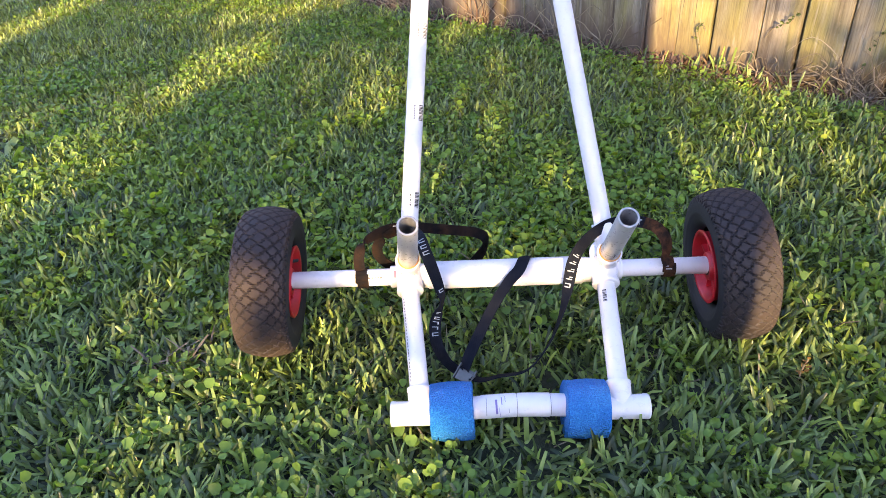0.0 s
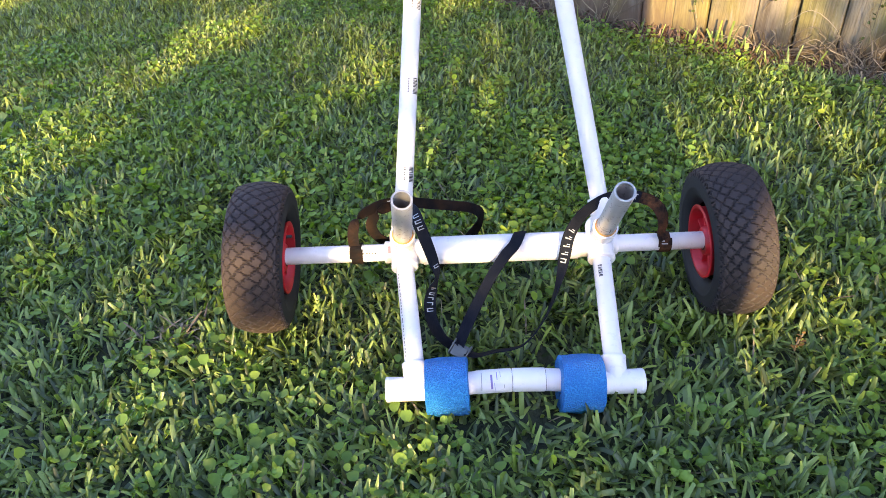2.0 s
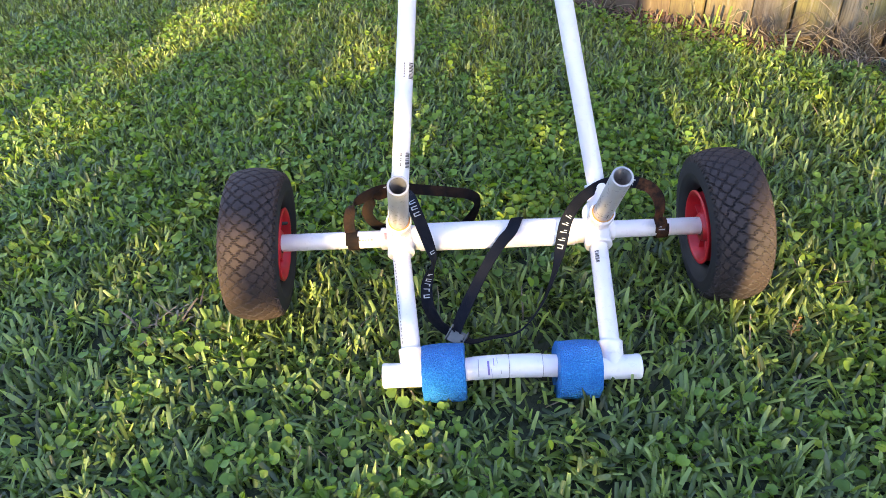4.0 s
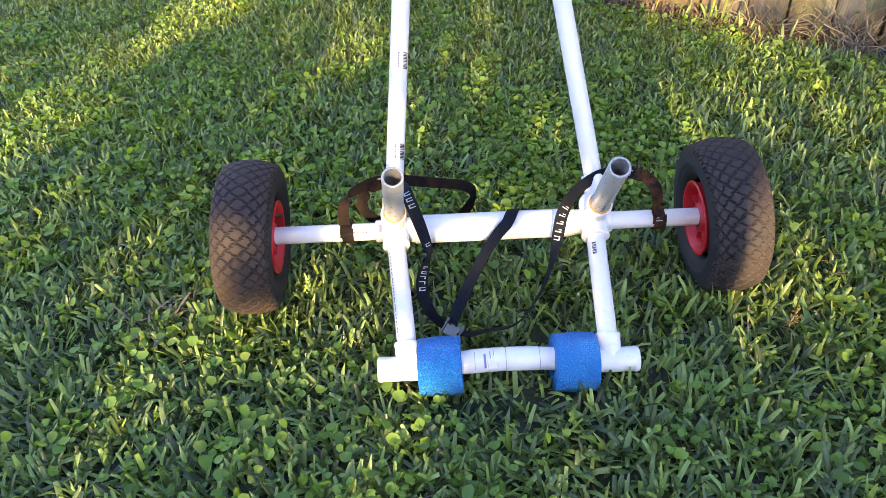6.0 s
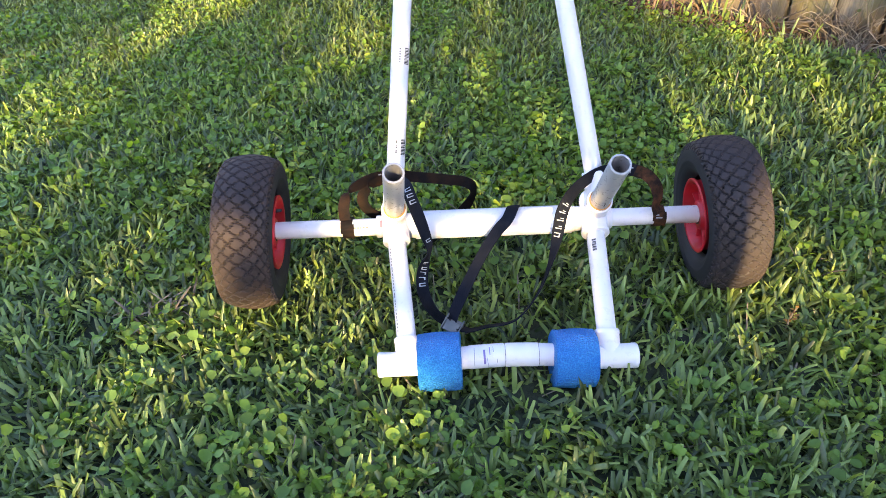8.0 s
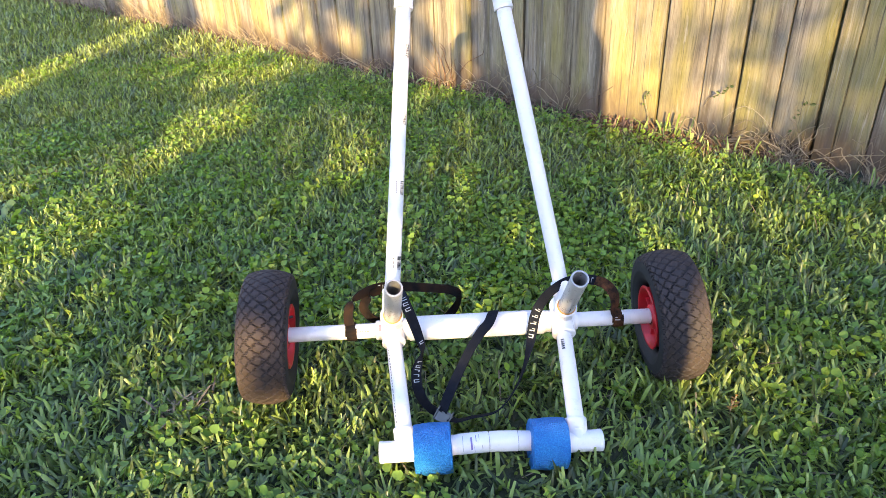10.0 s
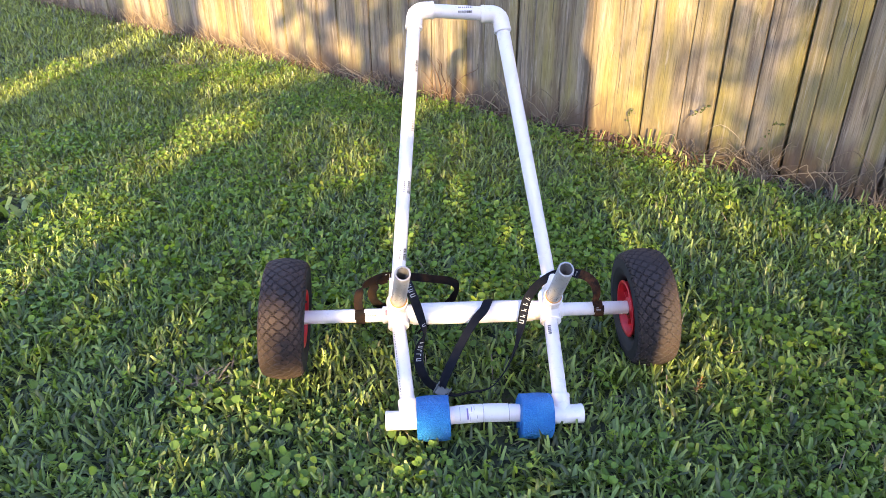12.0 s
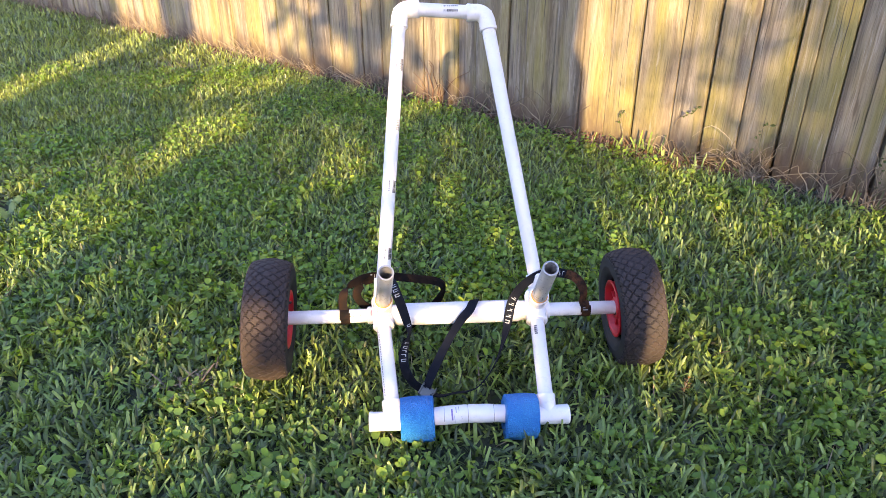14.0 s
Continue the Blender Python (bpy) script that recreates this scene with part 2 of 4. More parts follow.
WEED_STOPS = [(0.0, (0.078, 0.148, 0.036)), (0.5, (0.142, 0.250, 0.058)), (0.88, (0.200, 0.325, 0.070)), (1.0, (0.29, 0.37, 0.055))]
WEED = mat_leaf("round_leaf", WEED_STOPS, 0.4, 0.42, shine=0.32)
WEED_LEAF = mat_leaf("single_round_leaf", WEED_STOPS, 0.4, 0.42, single=True, shine=0.32)
STRAW = mat_leaf("dry_stalk", [(0.0, (0.115, 0.085, 0.068)), (0.5, (0.215, 0.170, 0.132)), (1.0, (0.34, 0.285, 0.225))], 0.15, 0.8, (0.85, 0.8, 0.75))
LITTER = mat_leaf("dead_leaf", [(0.0, (0.075, 0.042, 0.030)), (0.6, (0.165, 0.095, 0.065)), (1.0, (0.28, 0.19, 0.135))], 0.15, 0.8, (0.8, 0.75, 0.75))
LITTER_PALE = mat_leaf("pale_dead_leaf", [(0.0, (0.20, 0.11, 0.045)), (1.0, (0.32, 0.19, 0.075))], 0.25, 0.8)
LEAF = mat_leaf("tree_leaf", [(0.0, (0.03, 0.07, 0.015)), (1.0, (0.07, 0.12, 0.03))])
SOIL, BOARD, BARK = mat_ground(), mat_fence(), mat_bark()


# ---- mesh helpers ----
def part(name, bm, mat, parent=None, label="", smooth=True):
    me = bpy.data.meshes.new(name)
    bm.to_mesh(me)
    bm.free()
    me.materials.append(mat)
    if smooth:
        me.polygons.foreach_set("use_smooth", [True] * len(me.polygons))
        me.set_sharp_from_angle(angle=radians(38))
    ob = new(name, me)
    ob.parent = parent
    if label:
        ob["label"] = label
    return ob


def basis(axis):
    a = Vector(axis).normalized()
    s = Vector((0, 0, 1)) if abs(a.z) < 0.9 else Vector((0, 1, 0))
    b = a.cross(s).normalized()
    return a, b, a.cross(b).normalized()


def lathe(bm, origin, axis, profile, seg=40, closed=True):
    """Turns a profile of (along, radius) round the axis."""
    a, b, c = basis(axis)
    o = Vector(origin)
    rings = []
    for d, r in profile:
        rings.append([bm.verts.new(o + a * d + (b * math.cos(k) + c * math.sin(k)) * r) for k in (2 * math.pi * i / seg for i in range(seg))])
    n = len(rings)
    for i in range(n if closed else n - 1):
        p, q = rings[i], rings[(i + 1) % n]
        for k in range(seg):
            bm.faces.new((p[k], p[(k + 1) % seg], q[(k + 1) % seg], q[k]))
    bmesh.ops.recalc_face_normals(bm, faces=bm.faces)
    return bm


def tube(p0, p1, r, wall=0.0035, bevel=0.0008, seg=40):
    """A pipe with a bore and softened rims."""
    p0, p1 = Vector(p0), Vector(p1)
    n, i = (p1 - p0).length, r - wall
    prof = [(bevel, r), (n - bevel, r), (n - bevel * 0.3, r - bevel * 0.3), (n, r - bevel), (n, i), (0, i), (0, r - bevel), (bevel * 0.3, r - bevel * 0.3)]
    return lathe(bmesh.new(), p0, p1 - p0, prof, seg)


def sweep(bm, pts, radii, seg=28, caps=True):
    """A round bar along a line of points."""
    pts = [Vector(p) for p in pts]
    side = None
    rings = []
    for i, p in enumerate(pts):
        t = (pts[min(i + 1, len(pts) - 1)] - pts[max(i - 1, 0)]).normalized()
        if side is None:
            side = basis(t)[1]
        side = (side - t * side.dot(t)).normalized()
        up = t.cross(side)
        r = radii[i] if hasattr(radii, "__len__") else radii
        rings.append([bm.verts.new(p + (side * math.cos(k) + up * math.sin(k)) * r) for k in (2 * math.pi * j / seg for j in range(seg))])
    for p, q in zip(rings, rings[1:]):
        for k in range(seg):
            bm.faces.new((p[k], p[(k + 1) % seg], q[(k + 1) % seg], q[k]))
    if caps:
        bm.faces.new(rings[0][::-1])
        bm.faces.new(rings[-1])
    bmesh.ops.recalc_face_normals(bm, faces=bm.faces)
    return bm


def spline(pts, n=8):
    """Smooth line through the points (tuples of any length)."""
    P = np.array(pts, float)
    P = np.vstack([2 * P[0] - P[1], P, 2 * P[-1] - P[-2]])
    out = []
    for i in range(1, len(P) - 2):
        a, b, c, d = P[i - 1:i + 3]
        for k in range(n):
            s = k / n
            out.append(0.5 * (2 * b + (c - a) * s + (2 * a - 5 * b + 4 * c - d) * s ** 2 + (3 * b - a - 3 * c + d) * s ** 3))
    out.append(P[-2])
    return out


def ribbon(rows, width, thick=0.0016, n=8):
    """Webbing: rows of place and width direction (x, y, z, wx, wy, wz)."""
    bm = bmesh.new()
    uv = bm.loops.layers.uv.new("UVMap")
    R = spline(rows, n)
    rings, run, last = [], 0.0, None
    for i, r in enumerate(R):
        p, w = Vector(r[:3]), Vector(r[3:]).normalized()
        t = (Vector(R[min(i + 1, len(R) - 1)][:3]) - Vector(R[max(i - 1, 0)][:3])).normalized()
        w = (w - t * w.dot(t)).normalized()
        nn = t.cross(w).normalized()
        run += (p - last).length if last is not None else 0.0
        last = p
        h = width / 2
        ring = []
        for u, k in ((-h, -0.5), (-h * 0.4, -0.62), (h * 0.4, -0.62), (h, -0.5), (h, 0.5), (h * 0.4, 0.62), (-h * 0.4, 0.62), (-h, 0.5)):
            ring.append((bm.verts.new(p + w * u + nn * thick * k), run, u / width))
        rings.append(ring)
    for p, q in zip(rings, rings[1:]):
        for k in range(8):
            quad = (p[k], p[(k + 1) % 8], q[(k + 1) % 8], q[k])
            f = bm.faces.new([v[0] for v in quad])
            for loop, v in zip(f.loops, quad):
                loop[uv].uv = (v[1], v[2])
    bm.faces.new([v[0] for v in rings[0]][::-1])
    bm.faces.new([v[0] for v in rings[-1]])
    bmesh.ops.recalc_face_normals(bm, faces=bm.faces)
    return bm


def box(bm, centre, size, turn=None, bevel=0.0):
    m = Matrix.Translation(centre) @ (turn.to_4x4() if turn is not None else Matrix.Identity(4)) @ Matrix.Diagonal((*size, 1))
    made = bmesh.ops.create_cube(bm, size=1.0, matrix=m)
    if bevel:
        edges = list({e for v in made["verts"] for e in v.link_edges})
        bmesh.ops.bevel(bm, geom=edges, offset=bevel, segments=2, affect="EDGES", profile=0.5)
    return bm


def empty(name, at, label, category, group="", kind=""):
    e = new(name)
    e.location = at
    e.empty_display_size = 0.05
    return tagged(e, label, category, group, kind)


# ---- ground ----
FENCE_O, FENCE_A = Vector((0.800, 1.264, 0)), -0.796
FD = Vector((math.cos(FENCE_A), math.sin(FENCE_A), 0))    # along the fence
FN = Vector((math.sin(FENCE_A), -math.cos(FENCE_A), 0))   # out of it, towards the lawn


def fence_at(s, out=0.0, z=0.0):
    """A point s along the fence, so far out of its face, so high."""
    return FENCE_O + FD * s + FN * out + Vector((0, 0, z))


def fence_xy(s, out):
    p = np.array([fence_at(a, b)[:2] for a, b in zip(s, out)])
    return p[:, 0], p[:, 1]


def ground_z(x, y):
    return 0.010 * noise.noise((x * 1.3, y * 1.3, 0.0)) + 0.006 * noise.noise((x * 4.0, y * 4.0, 3.0)) + 0.005


def build_ground():
    xs = sorted({round(v, 3) for v in [*np.arange(-4, 3.01, 0.08), *np.arange(-12, 12.1, 0.8), -30, -80, -250, -900, 30, 80, 250, 900]})
    ys = sorted({round(v, 3) for v in [*np.arange(-2, 7.01, 0.08), *np.arange(-12, 14.1, 0.8), -30, -80, -250, -900, 30, 80, 250, 900]})
    verts = [(x, y, ground_z(x, y) if abs(x) < 13 and abs(y) < 15 else 0.0) for y in ys for x in xs]
    n = len(xs)
    faces = [(j * n + i, j * n + i + 1, (j + 1) * n + i + 1, (j + 1) * n + i) for j in range(len(ys) - 1) for i in range(n - 1)]
    me = bpy.data.meshes.new("ground")
    me.from_pydata(verts, [], faces)
    me.materials.append(SOIL)
    me.polygons.foreach_set("use_smooth", [True] * len(faces))
    tagged(new("ground", me), "dark soil and thatch under the lawn", "ground", kind="structure")


build_ground()


# ---- the cart ----
AXLE_Y, AXLE_Z = -0.007, 0.128
R_PIPE, R_FIT, R_BIG = 0.01335, 0.0170, 0.0215


def fitting(bm, p0, p1, r=R_FIT, rim=0.0006):
    """A socket of a fitting: a sleeve with a slightly raised, rounded rim at its mouth p1."""
    p0, p1 = Vector(p0), Vector(p1)
    n = (p1 - p0).length
    prof = [(0, r * 0.97), (n - 0.007, r * 0.985), (n - 0.006, r + rim * 0.5), (n - 0.0015, r + rim * 0.5), (n, r - 0.0006), (n, R_PIPE - 0.0005 if r < 0.02 else r - 0.004), (0, R_PIPE * 0.6)]
    return lathe(bm, p0, p1 - p0, prof, 36)


def ball(bm, at, r):
    bmesh.ops.create_icosphere(bm, subdivisions=3, radius=r, matrix=Matrix.Translation(at))
    return bm


def tyre_mesh(dirt_and_shade):
    """Tyre about the x axis, with a grooved diamond tread."""
    R, W, r0 = 0.1170, 0.082, 0.0540
    na, npf = 700, 80
    verts, faces, dust_groove_shade = [], [], []
    for j in range(npf + 1):
        s = j / npf * 2 - 1                       # -1..1 across the section, bead to bead
        a = s * radians(146)
        # rounded section, flatter on the crown
        cx, cr = math.sin(a), math.cos(a)
        x = W / 2 * math.copysign(abs(cx) ** 0.86, cx)
        mid, half = (R + r0) / 2 + 0.004, (R - r0) / 2 + 0.002
        rr = mid + half * math.copysign(abs(cr) ** 0.80, cr)
        rr = min(rr, R - 0.010 * (x / (W / 2)) ** 2 * (1 if cr > 0 else 0))
        tread = abs(a) < radians(74)
        for i in range(na):
            t = i / na
            d = 0.0
            if tread:
                n1, k = 35, 2.6
                lane = a / radians(74)
                zig = 0.035 * math.sin(t * n1 * 4 * math.pi)
                g1 = abs(((t * n1 + lane * k + zig) % 1.0) - 0.5)
                g2 = abs(((t * n1 - lane * k - zig) % 1.0) - 0.5)
                g = min(g1, g2)
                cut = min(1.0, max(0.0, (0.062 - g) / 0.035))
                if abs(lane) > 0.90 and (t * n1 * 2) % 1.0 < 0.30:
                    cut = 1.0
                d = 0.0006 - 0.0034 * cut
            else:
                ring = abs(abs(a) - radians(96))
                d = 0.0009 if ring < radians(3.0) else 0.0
            # the cut also darkens the groove's colour, as painted shade
            dust_groove_shade.append(dirt_and_shade * (1.0 - 0.80 * cut) if tread else 0.10)
            ra = 2 * math.pi * t
            n_r, n_x = math.cos(a) * d, math.sin(a) * d
            verts.append((x + n_x, (rr + n_r) * math.cos(ra), (rr + n_r) * math.sin(ra)))
    for j in range(npf):
        for i in range(na):
            i2 = (i + 1) % na
            faces.append((j * na + i, j * na + i2, (j + 1) * na + i2, (j + 1) * na + i))
    me = bpy.data.meshes.new("tyre")
    me.from_pydata(verts, [], faces)
    me.attributes.new("dust_groove_shade", "FLOAT", "POINT").data.foreach_set("value", dust_groove_shade)
    bm = bmesh.new()
    bm.from_mesh(me)
    bpy.data.meshes.remove(me)
    bmesh.ops.recalc_face_normals(bm, faces=bm.faces)
    return bm


def rim_mesh():
    """Dished rim about the x axis: lip, bowl and centre boss, the same on both sides."""
    bm = bmesh.new()
    prof = [(0.031, 0.0535), (0.0345, 0.0565), (0.0372, 0.0572), (0.0385, 0.0552), (0.0378, 0.0520), (0.034, 0.0490), (0.025, 0.0470), (0.014, 0.0425), (0.011, 0.0310),
            (0.015, 0.0250), (0.031, 0.0220), (0.0335, 0.0200), (0.0335, 0.0140), (0.0, 0.0138)]
    full = prof + [(-x, r) for x, r in prof[::-1]]
    lathe(bm, (0, 0, 0), (1, 0, 0), full, 64)
    for side in (1, -1):                      # stiffening ribs in the bowl
        for k in range(8):
            a = 2 * math.pi * k / 8 + 0.2
            turn = Euler((a, 0, 0)).to_matrix()
            box(bm, turn @ Vector((side * 0.0195, 0.0345, 0)), (0.017, 0.024, 0.0044), turn, 0.001)
    return bm


def build_wheel(cart, at, camber, toe, spin, dirt_and_shade):
    w = new("wheel")
    w.parent = cart
    w["label"] = "air-filled wheel with dusty diamond tread and red rim"
    w.matrix_basis = pose(*at, 0, camber, toe) @ pose(0, 0, 0, spin, 0, 0)
    part("tyre", tyre_mesh(dirt_and_shade), RUBBER, w, "black rubber tyre with dusty diamond tread")
    part("rim", rim_mesh(), RIM, w, "red dished plastic rim")
    part("hub_bush", lathe(bmesh.new(), (-0.034, 0, 0), (1, 0, 0), [(0, 0.0137), (0.068, 0.0137), (0.068, 0.006), (0, 0.006)], 24), GRIME, w, "dark hub bush")
    valve = lathe(bmesh.new(), (0.0, 0.043, 0.0), (1, 0.2, 0), [(0.008, 0.0035), (0.034, 0.0035), (0.036, 0.002), (0.008, 0.002)], 10)
    part("valve", valve, GRIME, w, "rubber valve stem")
    return w


def stripes(cart, name, p0, p1, r, facing, count, wide, seed, mat=INK, label=""):
    """Printed strokes on a pipe from p0 to p1 (its axis), on the side that faces that way."""
    p0, p1 = Vector(p0), Vector(p1)
    a = (p1 - p0).normalized()
    f = Vector(facing)
    f = (f - a * f.dot(a)).normalized()
    s = a.cross(f)
    rnd = random.Random(seed)
    n = (p1 - p0).length
    bm = bmesh.new()
    d = 0.0
    step = n / count
    for k in range(count):
        h = step * rnd.uniform(0.3, 0.8)
        ang = wide / r
        rings = []
        for d_ in (d, d + h):
            rings.append([bm.verts.new(p0 + a * d_ + (f * math.cos(q) + s * math.sin(q)) * (r + 0.0004)) for q in np.linspace(-ang / 2, ang / 2, 6)])
        for i in range(5):
            bm.faces.new((rings[0][i], rings[0][i + 1], rings[1][i + 1], rings[1][i]))
        d += step
    bmesh.ops.recalc_face_normals(bm, faces=bm.faces)
    return part(name, bm, mat, cart, label)


def build_cart():
    cart = empty("kayak_cart", (0, 0, 0), "home-made white plastic pipe boat cart on two wheels", "cart")
    V = Vector
    # axle: thin ends, thick middle
    part("axle_end", tube((-0.337, AXLE_Y, AXLE_Z), (-0.158, AXLE_Y, AXLE_Z), R_PIPE), PVC, cart)
    part("axle_end", tube((0.142, AXLE_Y, AXLE_Z), (0.304, AXLE_Y, AXLE_Z), R_PIPE), PVC, cart)
    part("axle_sleeve", tube((-0.124, AXLE_Y, AXLE_Z), (0.113, AXLE_Y, AXLE_Z), R_BIG), PVC, cart, "thick white pipe round the axle")
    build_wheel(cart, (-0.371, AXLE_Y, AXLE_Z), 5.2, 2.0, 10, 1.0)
    # the lower last value paints this tyre darker, for the shade on it
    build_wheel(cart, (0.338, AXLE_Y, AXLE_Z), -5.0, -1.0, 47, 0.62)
    # rails, front pipes and posts
    LB, RB = V((-0.155, -0.020, 0.151)), V((0.153, -0.016, 0.149))       # feet of the rails
    LT, RT = V((-0.103, 0.285, 0.656)), V((0.067, 0.285, 0.648))         # corners of the handle
    LF, RF = V((-0.135, -0.204, 0.053)), V((0.136, -0.204, 0.053))       # front tees
    LS, RS = V((-0.152, -0.036, 0.130)), V((0.143, -0.038, 0.132))       # heads of the front pipes
    LP0, LP1 = V((-0.150, -0.045, 0.182)), V((-0.138, -0.138, 0.295))
    RP0, RP1 = V((0.144, -0.043, 0.180)), V((0.140, -0.138, 0.294))
    for b, t in ((LB, LT), (RB, RT)):
        part("rail", tube(b, t, R_PIPE), PVC, cart)
    for b, t in ((LF, LS), (RF, RS)):
        part("front_pipe", tube(b, t, R_PIPE), PVC, cart)
    part("post", tube(LP0 - (LP1 - LP0) * 0.2, LP1, R_PIPE + 0.0006, 0.0028), PVC_GREY, cart, "open grey upright pipe stub")
    part("post", tube(RP0 - (RP1 - RP0) * 0.2, RP1, R_PIPE + 0.0006, 0.0028), PVC_GREY, cart, "open grey upright pipe stub with scuffs")
    for p0, p1 in ((LP0, LP1), (RP0, RP1)):
        q = (p1 - p0).normalized()
        bead = [(0.0034 * k, R_PIPE + 0.0006 + h) for k, h in ((0, 0.0), (0.12, 0.0014), (0.5, 0.0019), (0.88, 0.0012), (1, 0.0))]
        part("glue_bead", lathe(bmesh.new(), p0 + q * 0.006, q, bead, 32, False), GLUE, cart, "amber ring of dried pipe cement")
    # axle fittings
    for c, s, b, p0, p1, t, sx in ((V((-0.153, -0.010, AXLE_Z)), LS, LB, LP0, LP1, LT, -1), (V((0.143, -0.010, AXLE_Z)), RS, RB, RP0, RP1, RT, 1)):
        bm = bmesh.new()
        out = V((sx, 0, 0))
        fitting(bm, V((c.x, AXLE_Y, AXLE_Z)), V((c.x, AXLE_Y, AXLE_Z)) + out * 0.030)
        fitting(bm, V((c.x, AXLE_Y, AXLE_Z)), V((c.x, AXLE_Y, AXLE_Z)) - out * 0.032, 0.0195)
        d = (LF - LS).normalized() if sx < 0 else (RF - RS).normalized()
        ball(bm, s - d * 0.046, 0.0196)
        fitting(bm, s - d * 0.046, s + d * 0.012, 0.0198, 0.0012)
        q = (p1 - p0).normalized()
        fitting(bm, p0 - q * 0.034, p0 + q * 0.006, 0.0182)
        u = (t - b).normalized()
        fitting(bm, b, b + u * 0.058, 0.0172)
        part("axle_fitting", bm, PVC_FIT, cart)
    # handle
    bm_bar = tube((LT.x + 0.02, LT.y, LT.z), (RT.x - 0.02, RT.y, RT.z), R_PIPE)
    part("handle_bar", bm_bar, PVC, cart)
    for c, b, sx in ((LT, LB, 1), (RT, RB, -1)):
        u = (b - c).normalized()
        h = V((sx, 0, 0))
        a0, a2 = c + u * 0.020, c + h * 0.020
        arc = [(1 - k) ** 2 * a0 + 2 * k * (1 - k) * c + k ** 2 * a2 for k in np.linspace(0, 1, 9)]
        bm = sweep(bmesh.new(), arc, 0.0165, 32)
        fitting(bm, c + u * 0.016, c + u * 0.038)
        fitting(bm, c + h * 0.016, c + h * 0.038)
        part("elbow", bm, PVC_FIT, cart)
    # front bar: tees, foam pads and the arched middle
    y, z = -0.213, 0.041
    for f, s, x0, x1 in ((LF, LS, -0.176, -0.110), (RF, RS, 0.174, 0.105)):
        bm = bmesh.new()
        m = (x0 + x1) / 2
        fitting(bm, V((m, y, z)), V((x0, y, z)))
        fitting(bm, V((m, y, z)), V((x1, y, z)))
        u = (s - f).normalized()
        fitting(bm, V((f.x, y, z)), f + u * 0.022)
        part("tee", bm, PVC_FIT, cart)
    arch = [V((x, y + 0.003, z - 0.003 + 0.010 * (1 - (x / 0.11) ** 2))) for x in np.linspace(-0.11, 0.11, 23)]
    part("cross_bar", sweep(bmesh.new(), arch, 0.0155, 32), PVC, cart, "slightly arched white pipe with joints")
    for x0, x1 in ((-0.052, -0.006), (-0.003, 0.040)):
        pts = [V((x, y + 0.003, z - 0.003 + 0.010 * (1 - (x / 0.11) ** 2))) for x in np.linspace(x0, x1, 7)]
        part("coupling", sweep(bmesh.new(), pts, 0.0161, 32), PVC_FIT, cart)
    for x0, x1, tilt, up in ((-0.121, -0.063, 0.03, -0.001), (0.060, 0.117, -0.04, -0.002)):
        n = x1 - x0
        rows = [(0.001 + (n - 0.002) * k / 14, 0.0388 + 0.001 * math.sin(math.pi * k / 14)) for k in range(15)]
        bm = lathe(bmesh.new(), (x0, y + 0.002, z + up), (1, 0, tilt), rows + [(n, 0.0372), (n, 0.017), (0, 0.017), (0, 0.0372)], 72)
        for v in bm.verts:
            if v.co.z < 0.003:
                v.co.z = 0.003 + (v.co.z - 0.003) * 0.25
            v.co += 0.0011 * noise.noise_vector(v.co * 60.0)
        part("foam_pad", bm, FOAM, cart, "bright blue foam sleeve with open cells")
    # printing on the pipes
    u = (LT - LB)
    for k, s in enumerate((0.178, 0.398, 0.606, 0.806)):
        p = LB + u * s
        stripes(cart, "barcode", p - u.normalized() * 0.012, p + u.normalized() * 0.012, R_PIPE, (0.75, -0.62, 0.2), 12, 0.0085, 5 + k)
        stripes(cart, "print", p - u.normalized() * 0.010, p + u.normalized() * 0.012, R_PIPE, (0.05, -0.9, 0.4), 6, 0.002, 15 + k)
    stripes(cart, "barcode", LT + V((0.086, 0, 0)), LT + V((0.114, 0, 0)), R_PIPE, (0, -0.95, -0.15), 13, 0.006, 41)
    stripes(cart, "print", LT + V((0.086, 0, 0)), LT + V((0.116, 0, 0)), R_PIPE, (0, -0.85, 0.5), 8, 0.0022, 42)
    d = (LF - LS).normalized()
    stripes(cart, "print", LS + d * 0.026, LF - d * 0.026, R_PIPE, (-0.75, -0.5, 0.5), 26, 0.0020, 51, GREY_INK)
    e = (RF - RS).normalized()
    stripes(cart, "barcode", RS + e * 0.026, RS + e * 0.046, R_PIPE, (-0.45, -0.5, 0.7), 10, 0.006, 52)
    stripes(cart, "print", (-0.216, AXLE_Y, AXLE_Z), (-0.194, AXLE_Y, AXLE_Z), R_PIPE, (0, -0.85, 0.5), 5, 0.0022, 53)
    stripes(cart, "sticker", (-0.177, AXLE_Y, AXLE_Z), (-0.164, AXLE_Y, AXLE_Z), R_FIT + 0.0006, (0, -0.7, 0.75), 2, 0.011, 54, LABEL_RED, "small faded round sticker")
    a = (RP1 - RP0).normalized()
    for k, (d0, d1, wide) in enumerate(((0.019, 0.0212, 0.024), (0.027, 0.0282, 0.014), (0.036, 0.0374, 0.017), (0.022, 0.046, 0.0014))):
        stripes(cart, "scuff", RP0 + a * d0, RP0 + a * d1, R_PIPE + 0.0006, (-0.35 + 0.12 * k, -0.75, 0.35), 1, wide, 55 + k, INK if k else PURPLE, "dark scribbled scuff marks")
